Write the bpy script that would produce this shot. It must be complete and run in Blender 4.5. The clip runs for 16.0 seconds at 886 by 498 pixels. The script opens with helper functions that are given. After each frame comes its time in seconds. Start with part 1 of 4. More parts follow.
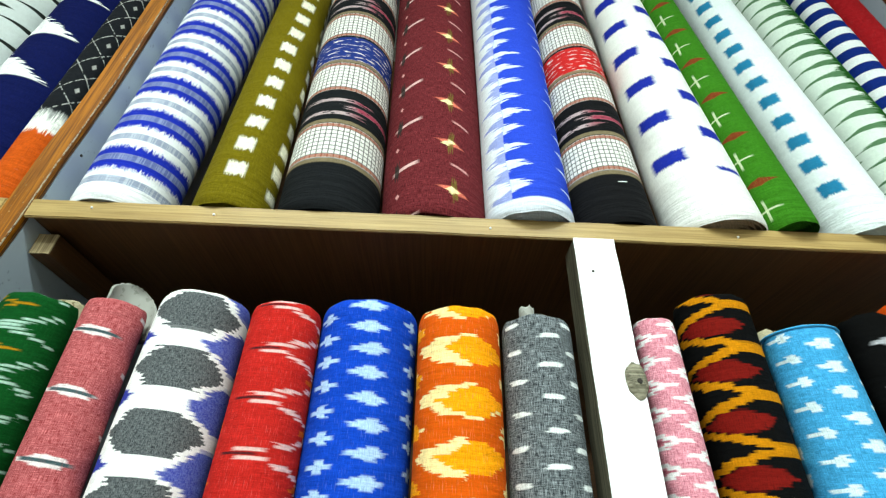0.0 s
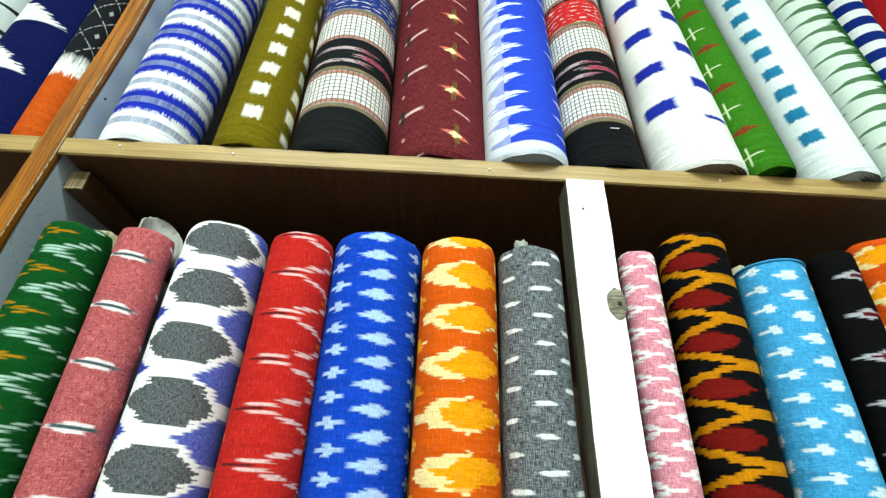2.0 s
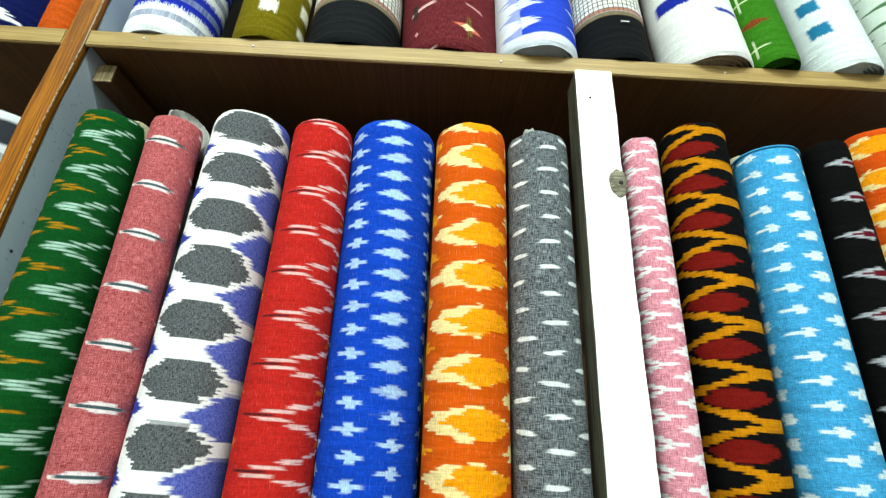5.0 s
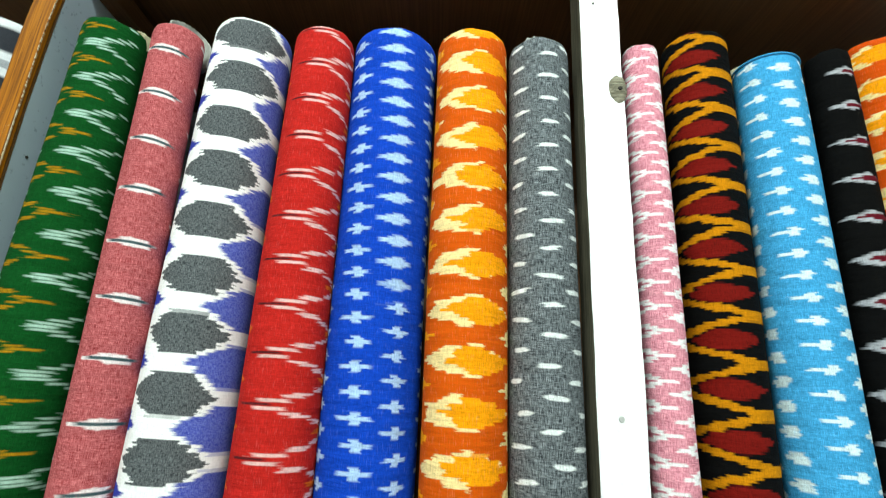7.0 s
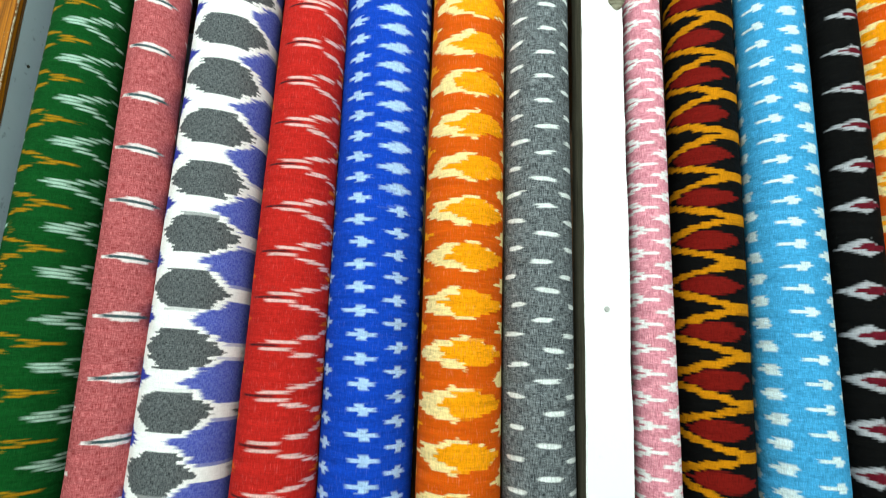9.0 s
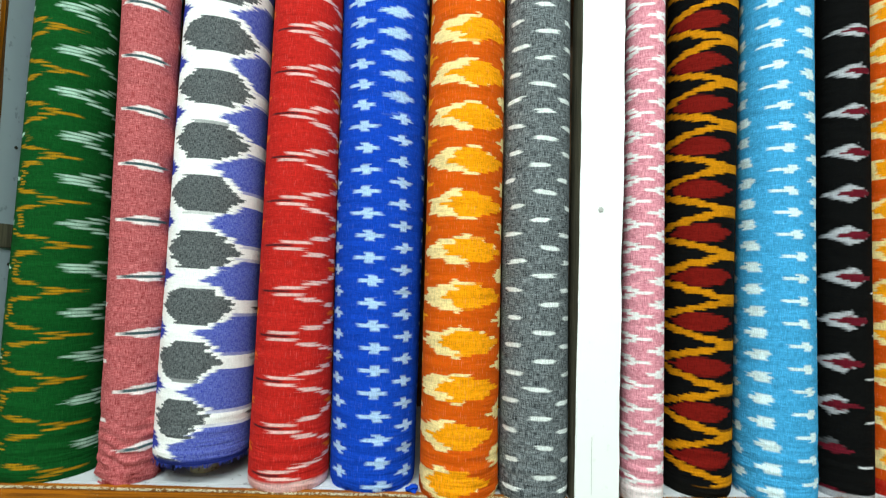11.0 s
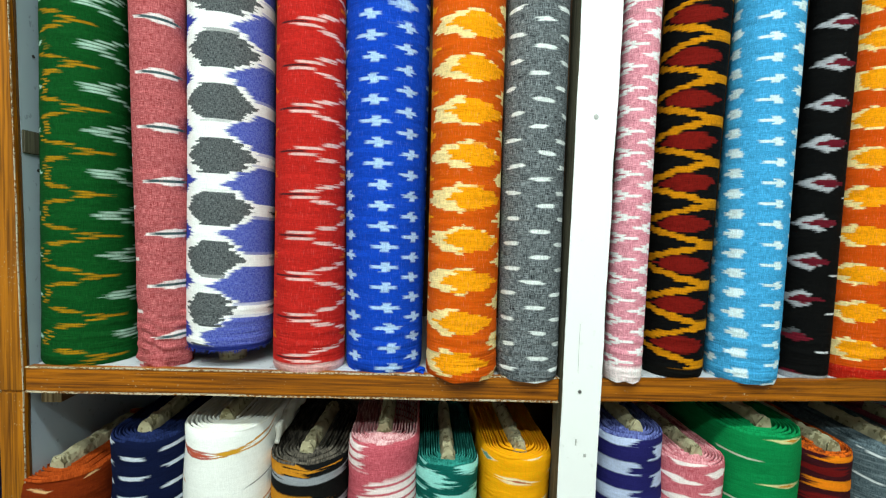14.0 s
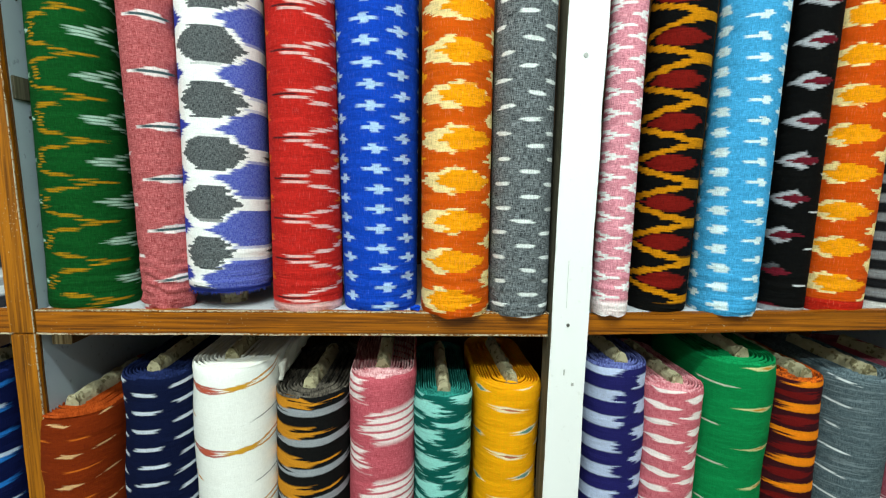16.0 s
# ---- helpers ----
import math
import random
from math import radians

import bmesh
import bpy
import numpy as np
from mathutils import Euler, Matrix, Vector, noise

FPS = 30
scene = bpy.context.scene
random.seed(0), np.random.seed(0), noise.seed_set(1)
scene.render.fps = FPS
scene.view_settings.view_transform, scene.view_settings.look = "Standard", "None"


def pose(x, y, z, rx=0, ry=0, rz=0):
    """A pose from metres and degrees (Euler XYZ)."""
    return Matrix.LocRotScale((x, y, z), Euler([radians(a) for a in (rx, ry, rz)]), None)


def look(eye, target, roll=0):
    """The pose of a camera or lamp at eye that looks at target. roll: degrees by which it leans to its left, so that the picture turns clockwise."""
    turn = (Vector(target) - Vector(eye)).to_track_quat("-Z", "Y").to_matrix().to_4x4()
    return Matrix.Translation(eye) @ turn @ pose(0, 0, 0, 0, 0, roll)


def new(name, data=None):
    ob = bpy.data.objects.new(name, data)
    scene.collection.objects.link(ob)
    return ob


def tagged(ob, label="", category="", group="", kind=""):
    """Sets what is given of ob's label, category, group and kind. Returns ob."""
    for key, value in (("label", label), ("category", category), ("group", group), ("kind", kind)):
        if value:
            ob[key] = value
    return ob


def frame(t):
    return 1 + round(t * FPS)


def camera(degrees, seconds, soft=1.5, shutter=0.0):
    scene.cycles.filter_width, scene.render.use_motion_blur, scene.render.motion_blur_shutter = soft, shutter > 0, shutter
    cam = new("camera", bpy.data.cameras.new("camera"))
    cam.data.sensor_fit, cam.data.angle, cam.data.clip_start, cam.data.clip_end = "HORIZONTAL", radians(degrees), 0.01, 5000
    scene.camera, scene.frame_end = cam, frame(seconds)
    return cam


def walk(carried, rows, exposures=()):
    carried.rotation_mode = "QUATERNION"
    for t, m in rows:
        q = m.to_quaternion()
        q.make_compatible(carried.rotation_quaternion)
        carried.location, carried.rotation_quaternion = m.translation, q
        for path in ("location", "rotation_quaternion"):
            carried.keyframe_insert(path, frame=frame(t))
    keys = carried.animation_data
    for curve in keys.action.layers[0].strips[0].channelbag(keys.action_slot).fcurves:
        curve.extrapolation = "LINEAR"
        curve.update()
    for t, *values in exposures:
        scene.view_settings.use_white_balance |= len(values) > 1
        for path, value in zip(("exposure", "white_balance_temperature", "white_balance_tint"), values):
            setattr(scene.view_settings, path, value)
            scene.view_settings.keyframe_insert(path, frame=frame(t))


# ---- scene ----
cam = camera(86.0, 16.0, soft=1.2, shutter=0.6)
PATH = [
    (0, (-0.031, 0.007, 1.801), (-0.004, 1.669, 2.913), 1.9),
    (0.5, (-0.029, -0.002, 1.782), (-0.006, 1.682, 2.862), 1.8),
    (1, (-0.029, -0.011, 1.762), (-0.006, 1.687, 2.818), 1.8),
    (1.5, (-0.028, -0.019, 1.741), (-0.006, 1.695, 2.772), 2.4),
    (2, (-0.03, -0.028, 1.717), (-0.004, 1.711, 2.705), 2.6),
    (2.5, (-0.03, -0.033, 1.694), (-0.005, 1.726, 2.645), 2.7),
    (3, (-0.031, -0.036, 1.671), (-0.005, 1.745, 2.581), 2.6),
    (3.5, (-0.032, -0.038, 1.652), (-0.006, 1.759, 2.53), 2.7),
    (6, (-0.042, -0.037, 1.551), (-0.029, 1.848, 2.22), 2.9),
    (6.5, (-0.042, -0.04, 1.53), (-0.023, 1.863, 2.145), 2.8),
    (7, (-0.035, -0.041, 1.504), (-0.016, 1.875, 2.077), 2.8),
    (7.5, (-0.031, -0.044, 1.481), (-0.011, 1.886, 2.004), 2.7),
    (8, (-0.035, -0.05, 1.466), (-0.004, 1.895, 1.932), 2.6),
    (8.5, (-0.033, -0.053, 1.444), (0.001, 1.901, 1.868), 2.5),
    (9, (-0.035, -0.061, 1.423), (0.008, 1.905, 1.786), 2.5),
    (9.5, (-0.022, -0.066, 1.405), (-0.004, 1.911, 1.704), 2.7),
    (12, (-0.048, -0.117, 1.326), (0.026, 1.882, 1.352), 1.8),
    (12.5, (-0.047, -0.126, 1.316), (0.024, 1.872, 1.304), 1.8),
    (13, (-0.049, -0.137, 1.303), (0.017, 1.861, 1.267), 1.9),
    (13.5, (-0.054, -0.149, 1.296), (0.02, 1.848, 1.213), 2.0),
    (14, (-0.053, -0.159, 1.284), (0.026, 1.836, 1.165), 2.0),
    (14.5, (-0.052, -0.165, 1.273), (0.028, 1.827, 1.119), 1.8),
    (15, (-0.054, -0.173, 1.269), (0.037, 1.815, 1.063), 1.7),
    (15.5, (-0.05, -0.182, 1.258), (0.048, 1.801, 1.015), 1.3),
    (16, (-0.05, -0.188, 1.249), (0.054, 1.789, 0.968), 1.2),
]
walk(cam, [(t, look(eye, target, roll)) for t, eye, target, roll in PATH])

# ---- light ----
world = bpy.data.worlds.new("world")
scene.world = world
world.use_nodes = True
world.node_tree.nodes["Background"].inputs[0].default_value = (0.75, 0.85, 1.0, 1)
world.node_tree.nodes["Background"].inputs[1].default_value = 0.035
scene.view_settings.exposure = 0.0
LAMP_WATTS = 55.0
LAMPS = [(-0.95, -0.95), (0.45, -0.95), (-0.95, -2.4), (0.45, -2.4)]
CEILING = 3.75


# ---- node helpers ----
def lin(r, g, b):
    """A colour of 0..255 display values as linear."""
    f = lambda c: c / 255 / 12.92 if c <= 10 else ((c / 255 + 0.055) / 1.055) ** 2.4
    return (f(r), f(g), f(b), 1.0)


class Ex:
    """A node value with arithmetic."""

    def __init__(self, nt, sock):
        self.nt, self.s = nt, sock

    def op(self, kind, *others, clamp=False):
        n = self.nt.nodes.new("ShaderNodeMath")
        n.operation, n.use_clamp = kind, clamp
        for i, o in enumerate((self, *others)):
            if isinstance(o, Ex):
                self.nt.links.new(o.s, n.inputs[i])
            else:
                n.inputs[i].default_value = float(o)
        return Ex(self.nt, n.outputs[0])

    def __add__(self, o): return self.op("ADD", o)
    def __radd__(self, o): return self.op("ADD", o)
    def __sub__(self, o): return self.op("SUBTRACT", o)
    def __rsub__(self, o): return self.op("MULTIPLY_ADD", -1.0, o)
    def __mul__(self, o): return self.op("MULTIPLY", o)
    def __rmul__(self, o): return self.op("MULTIPLY", o)
    def __truediv__(self, o): return self.op("DIVIDE", o)
    def __abs__(self): return self.op("ABSOLUTE")
    def floor(self): return self.op("FLOOR")
    def fract(self): return self.op("FRACT")
    def wrap(self, p): return self.op("WRAP", p / 2, -p / 2)
    def mn(self, o): return self.op("MINIMUM", o)
    def mx(self, o): return self.op("MAXIMUM", o)
    def on(self, w=0.1): return self.op("MULTIPLY_ADD", 1.0 / w, 0.5, clamp=True)
    def gt(self, o): return self.op("GREATER_THAN", o)
    def lt(self, o): return self.op("LESS_THAN", o)


class Tree:
    """A fresh material with its node tree."""

    def __init__(self, name):
        self.m = bpy.data.materials.new(name)
        self.m.use_nodes = True
        self.nt = self.m.node_tree
        self.bsdf = self.nt.nodes["Principled BSDF"]

    def node(self, kind, **kw):
        n = self.nt.nodes.new(kind)
        for k, v in kw.items():
            n.inputs[k].default_value = v
        return n

    def put(self, sock, into):
        self.nt.links.new(sock.s if isinstance(sock, Ex) else sock, into)

    def white(self, w, seed=0.0):
        n = self.nt.nodes.new("ShaderNodeTexWhiteNoise")
        n.noise_dimensions = "1D"
        self.put(w + seed, n.inputs["W"])
        return Ex(self.nt, n.outputs["Value"])

    def vec(self, x, y, z=0.0):
        n = self.nt.nodes.new("ShaderNodeCombineXYZ")
        for i, a in enumerate((x, y, z)):
            if isinstance(a, Ex):
                self.put(a, n.inputs[i])
            else:
                n.inputs[i].default_value = a
        return n.outputs[0]

    def noise(self, v, scale, detail=2.0, rough=0.5):
        n = self.nt.nodes.new("ShaderNodeTexNoise")
        n.inputs["Scale"].default_value, n.inputs["Detail"].default_value, n.inputs["Roughness"].default_value = scale, detail, rough
        if v is not None:
            self.put(v, n.inputs["Vector"])
        return Ex(self.nt, n.outputs[0])

    def mix(self, fac, a, b, blend="MIX"):
        n = self.nt.nodes.new("ShaderNodeMix")
        n.data_type, n.blend_type = "RGBA", blend
        for sock, val in ((n.inputs[0], fac), (n.inputs[6], a), (n.inputs[7], b)):
            if isinstance(val, Ex):
                self.put(val, sock)
            elif isinstance(val, bpy.types.NodeSocket):
                self.put(val, sock)
            else:
                sock.default_value = val
        return n.outputs[2]

    def scale_colour(self, col, k):
        """A colour times a value."""
        n = self.nt.nodes.new("ShaderNodeVectorMath")
        n.operation = "SCALE"
        if isinstance(col, bpy.types.NodeSocket):
            self.put(col, n.inputs[0])
        else:
            n.inputs[0].default_value = col[:3]
        self.put(k, n.inputs["Scale"])
        return n.outputs[0]

    def bump(self, height, strength, distance=0.001):
        n = self.nt.nodes.new("ShaderNodeBump")
        n.inputs["Strength"].default_value, n.inputs["Distance"].default_value = strength, distance
        self.put(height, n.inputs["Height"])
        self.put(n.outputs[0], self.bsdf.inputs["Normal"])


def object_coords(t):
    n = t.nt.nodes.new("ShaderNodeTexCoord")
    s = t.nt.nodes.new("ShaderNodeSeparateXYZ")
    t.put(n.outputs["Object"], s.inputs[0])
    return n.outputs["Object"], [Ex(t.nt, s.outputs[i]) for i in range(3)]


# ---- plain materials ----
def wood(name, dark, light, along, grain=1.0, rough=0.45, chips=0.0, coat=0.0):
    """Sawn wood with its grain along axis 0, 1 or 2."""
    t = Tree(name)
    _, c = object_coords(t)
    k = [48.0, 48.0, 48.0]
    k[along] = 0.8
    v = t.vec(*[a * b for a, b in zip(c, k)])
    warp = t.noise(v, 1.2, 3.0)
    k2 = [220.0, 220.0, 220.0]
    k2[along] = 5.0
    fine = t.noise(t.vec(*[a * b for a, b in zip(c, k2)]), 1.0, 2.0)
    rings = ((warp * 5.0 + fine * 0.25).fract() - 0.5)
    f = (abs(rings) * 0.9 * grain + fine * 0.75 - 0.15).op("ADD", 0.0, clamp=True)
    col = t.mix(f, dark, light)
    k3 = [330.0, 330.0, 330.0]
    k3[along] = 7.0
    vein = (t.noise(t.vec(*[a * b for a, b in zip(c, k3)]), 1.0, 2.0, 0.6) + warp * 0.3 - 0.72).on(0.12)
    col = t.mix(vein * (0.55 * min(grain, 1.0)), col, tuple(a * 0.45 for a in dark[:3]) + (1.0,))
    blot = t.noise(t.vec(*[a * 5.0 for a in c]), 1.0, 3.0)
    col = t.scale_colour(col, blot * 0.5 + 0.75)
    if chips:
        sp = t.noise(t.vec(*[a * 230.0 for a in c]), 1.0, 3.0, 0.6)
        big = t.noise(t.vec(*[a * 9.0 + 3.0 for a in c]), 1.0, 2.0)
        mk = (sp + big * 0.35 - (1.02 - chips)).on(0.03)
        col = t.mix(mk, col, lin(205, 190, 160))
    t.put(col, t.bsdf.inputs["Base Color"])
    t.bsdf.inputs["Roughness"].default_value = rough
    t.bsdf.inputs["Specular IOR Level"].default_value = 0.3
    t.bsdf.inputs["Coat Weight"].default_value = coat
    t.bsdf.inputs["Coat Roughness"].default_value = 0.25
    t.bump(fine + warp * 0.4, 0.25, 0.0015)
    return t.m


def paint(name, colour, rough=0.5, dirt=0.25, dirt_colour=(0.25, 0.22, 0.18, 1), stain=0.62, relief=0.15):
    """Painted board with smudges and small specks."""
    t = Tree(name)
    _, c = object_coords(t)
    big = t.noise(t.vec(*[a * 4.0 for a in c]), 1.0, 4.0, 0.6)
    small = t.noise(t.vec(*[a * 60.0 for a in c]), 1.0, 3.0, 0.6)
    col = t.mix((big - 0.5).on(0.5) * dirt, colour, dirt_colour)
    col = t.mix((small + big * 0.2 - stain - 0.14).on(0.04) * (dirt * 2.0), col, dirt_colour)
    t.put(col, t.bsdf.inputs["Base Color"])
    t.bsdf.inputs["Roughness"].default_value = rough
    t.bump(small + big, relief, 0.002 if relief < 0.5 else 0.006)
    return t.m


TRIM = wood("varnished_teak", lin(98, 50, 0), lin(196, 120, 10), 2, 1.2, 0.5, 0.12, 0.03)
LIP_RED = wood("varnished_redwood", lin(88, 42, 0), lin(194, 112, 5), 0, 1.3, 0.45, 0.14, 0.05)
LIP_PALE = wood("pale_pine", lin(150, 118, 66), lin(214, 186, 122), 0, 0.55, 0.5, 0.05, 0.05)
BLOCK = wood("sawn_end_grain", lin(104, 78, 42), lin(226, 204, 158), 2, 1.6, 0.7)
POST_SIDE = wood("weathered_wood", lin(62, 58, 44), lin(122, 116, 96), 2, 0.9, 0.8, 0.05)
KNOT = wood("bare_knot_wood", lin(76, 70, 54), lin(168, 162, 140), 0, 1.2, 0.8)
CHIPPED = wood("flaked_paint", lin(84, 50, 18), lin(170, 112, 50), 0, 1.4, 0.6, 0.37)
BROWN = wood("dark_stained_board", lin(82, 54, 30), lin(124, 86, 50), 1, 0.5, 0.5)
LAMINATE = paint("blue_grey_laminate", lin(180, 194, 206), 0.45, 0.3, lin(128, 136, 152))
WHITE_PAINT = paint("white_gloss_paint", lin(252, 253, 253), 0.4, 0.05, lin(150, 144, 128), 0.63)
SHELF_TOP = paint("pale_grey_shelf_paint", lin(218, 220, 226), 0.5, 0.4, lin(120, 118, 120))
SCUFF = paint("rubbed_paint", lin(196, 198, 196), 0.6, 0.5)
WALL = paint("wall_paint", lin(186, 184, 178), 0.8, 0.1)
CEIL = paint("ceiling_paint", lin(235, 235, 232), 0.9, 0.05)
CARD = paint("grey_card_core", lin(196, 186, 152), 0.95, 0.55, lin(124, 114, 82), 0.54, 1.0)
PALE_CARD = paint("pale_felt_core", lin(168, 168, 160), 0.95, 0.35, lin(130, 130, 122), 0.55)
METAL = paint("nail_metal", lin(140, 140, 140), 0.35, 0.3)
METAL.node_tree.nodes["Principled BSDF"].inputs["Metallic"].default_value = 0.9
DARK_HOLE = paint("hole_dark", lin(28, 22, 16), 0.9, 0.2)
FLOOR = paint("floor_tile", lin(122, 114, 104), 0.35, 0.35)


# ---- cloth ----
def dye(c):
    """A dyed yarn's colour, a little deeper than it looks in strong light."""
    return tuple(min(0.92, max(0.003, a ** 1.08 * 0.99)) for a in c[:3]) + (1.0,)


def fabric(name, r, base, pattern=None, second=None, speck=0.0, weave=0.9):
    """Handwoven cotton. Coordinates: q is the angle round the roll (0 to the aisle), v metres up from its foot.
    pattern(t, P) gives layers (mask, colour), later ones over earlier. second and speck: threads of another colour."""
    t = Tree(name)
    uv = t.nt.nodes.new("ShaderNodeUVMap")
    uv.uv_map = "cloth"
    s = t.nt.nodes.new("ShaderNodeSeparateXYZ")
    t.put(uv.outputs[0], s.inputs[0])
    ang, v = Ex(t.nt, s.outputs[0]), Ex(t.nt, s.outputs[1])
    u = ang * r
    # slow sag of the pattern on the roll
    sag = t.noise(t.vec(u * 6.0, v * 5.0, 1.0), 1.0, 1.0) - 0.5
    v2 = v + sag * 0.007
    P = dict(q=ang + (t.noise(t.vec(u * 3.0, v * 9.0, 5.0), 1.0, 1.0) - 0.5) * 0.2, v=v2, u=u)
    warp_n = t.noise(t.vec(u * 900.0, v * 85.0, 2.0), 1.0, 1.0)
    weft_n = t.noise(t.vec(u * 85.0, v * 820.0, 7.0), 1.0, 1.0)
    col = base = dye(base)
    if second:
        mk = (warp_n * 0.7 + weft_n * 0.7 - 0.7 + speck * 0.1).on(0.42)
        col = t.mix(mk, base, dye(second))
    streak = (t.noise(t.vec(u * 60.0, v * 650.0, 15.0), 1.0, 1.0) - 0.56).mx(0.0) * 0.9
    for mask, colour in (pattern(t, P) if pattern else ()):
        col = t.mix((mask * 1.12 - streak).op("ADD", 0.0, clamp=True), col, dye(colour))
    slub = (t.noise(t.vec(u * 14.0, v * 520.0, 11.0), 1.0, 1.0) + t.noise(t.vec(u * 520.0, v * 14.0, 12.0), 1.0, 1.0) - 1.0) * 0.28
    shade = ((warp_n + weft_n - 1.0) * 0.9 + slub) * weave + 1.0
    if weave > 0.8:
        fleck = (t.noise(t.vec(u * 700.0, v * 60.0, 21.0), 1.0, 1.0) - 0.66).on(0.08) * 0.3
        lift = tuple(min(1.0, a * 1.25 + 0.2 * max(base[:3])) for a in base[:3]) + (1.0,)
        col = t.mix(fleck, col, lift)
    fade = t.noise(t.vec(u * 8.0, v * 22.0, 3.0), 1.0, 3.0) * (0.08 if weave < 0.3 else 0.16) + (0.98 if weave < 0.3 else 0.92)
    col = t.scale_colour(col, shade * fade)
    t.put(col, t.bsdf.inputs["Base Color"])
    t.bsdf.inputs["Roughness"].default_value = 0.92
    t.bsdf.inputs["Specular IOR Level"].default_value = 0.08
    wrinkle = t.noise(t.vec(u * 7.0, v * 34.0, 9.0), 1.0, 3.0, 0.55)
    low = (0.16 - v).op("MULTIPLY", 5.0, clamp=True)
    crease = t.noise(t.vec(u * 10.0, v * 85.0, 4.0), 1.0, 2.0) * low
    t.bump((warp_n + weft_n) * 0.12 + wrinkle * (0.8 if weave < 0.3 else 1.1 if weave < 0.45 else 2.1) + crease * 2.6, 0.6, 0.004)
    return t.m


def feather(t, P, amp, step=0.0052, seed=0.0):
    """The angle with each bundle of weft threads pushed sideways, and each thread a little, as in tied and dyed yarn."""
    bundle = t.white((P["v"] / max(step, 0.0036)).floor(), seed) - 0.5
    thread = t.white((P["v"] / 0.0012).floor(), seed + 3.0) - 0.5
    soft = t.noise(t.vec(P["v"] * 90.0, 0.0, seed), 1.0, 1.0) - 0.5
    return P["q"] + bundle * (amp * 0.9) + thread * (amp * 0.2) + soft * (amp * 0.25)


def steps(x, size):
    """A height in whole bundles of weft, which were tied and dyed together."""
    return ((x / size).floor() + 0.5) * size


def cell(P, p, v0=0.0):
    """Height within a repeat of p metres, from -p/2 to p/2."""
    return (P["v"] - v0).wrap(p)


def diamond(q, qc, wq, v, h, power=1.0):
    a = abs(q - qc) / wq
    if power != 1.0:
        a = a.op("POWER", power)
    return 1.0 - a - abs(v) / h


def bar(q, qc, wq, v, h):
    return (1.0 - abs(q - qc) / wq).mn(1.0 - abs(v) / h)


def on(x, w=0.12):
    return x.on(w)


W_ = lin(238, 240, 236)


def p_green(t, P):
    p = 0.075
    c, c2 = cell(P, p, 0.015), cell(P, p, 0.0525)
    q, q2 = feather(t, P, 0.3, 0.0036, seed=3), feather(t, P, 0.26, 0.0036, seed=9)
    tip = 0.58 - P["v"] * 0.74
    yellow = bar(q, tip - 0.28, 0.30, c, 0.0021)
    for off, dz, w in ((0.60, 0.0046, 0.18), (1.02, 0.0112, 0.22), (1.16, 0.0146, 0.24), (1.36, 0.0182, 0.14)):
        yellow = yellow.mx(bar(q, tip - off, w, abs(c) - dz, 0.0016))
    for off, dz in ((0.0, 0.0025), (0.06, 0.0075), (-0.02, 0.0118)):
        yellow = yellow.mx(bar(q, -1.16 + off, 0.09, abs(c2) - dz, 0.0014).mn((0.55 - P["v"]) * 8.0))
    wt = 0.3 - P["v"] * 1.1
    white = bar(q2, wt + 0.30, 0.28, c2, 0.0024)
    for off, dz, w in ((0.50, 0.0056, 0.34), (0.82, 0.0118, 0.24), (1.14, 0.0178, 0.17), (1.42, 0.0235, 0.14)):
        white = white.mx(bar(q2, wt + off, w, abs(c2) - dz, 0.0019))
    edge = bar(q2, -1.44, 0.1, c2, 0.0035)
    return [(on(yellow, 0.6) * 0.8, lin(180, 132, 20)), (on(white.mx(edge), 0.6) * 0.82, lin(180, 212, 196))]


def p_rose(t, P):
    p = 0.0945
    qc = 0.42 - P["v"] * 0.78
    rel = P["q"] - qc
    tilt = rel * (P["v"] * 0.008 - 0.0035)
    c, c2 = cell(P, p, 0.060) + tilt, cell(P, p, 0.013) + tilt
    q = feather(t, P, 0.28, seed=2)
    pale = lin(240, 228, 228)
    halo = bar(q, qc + 0.1, 0.42, abs(c) - 0.0046, 0.0028).mx(bar(q, qc - 0.72, 0.28, c + 0.001, 0.0026)).mx(diamond(q, qc, 0.8, c, 0.0088))
    tick = bar(feather(t, P, 0.2, seed=5), qc + 1.75, 0.28, c2, 0.0034).mx(bar(q, qc - 1.7, 0.25, c2, 0.003))
    return [(on(halo, 0.3) * 0.85, pale),
            (on(bar(feather(t, P, 0.14, seed=12), qc + 0.02, 0.78, c, 0.0024), 0.4) * 0.95, lin(70, 92, 96)),
            (on(tick, 0.4) * 0.8, pale)]


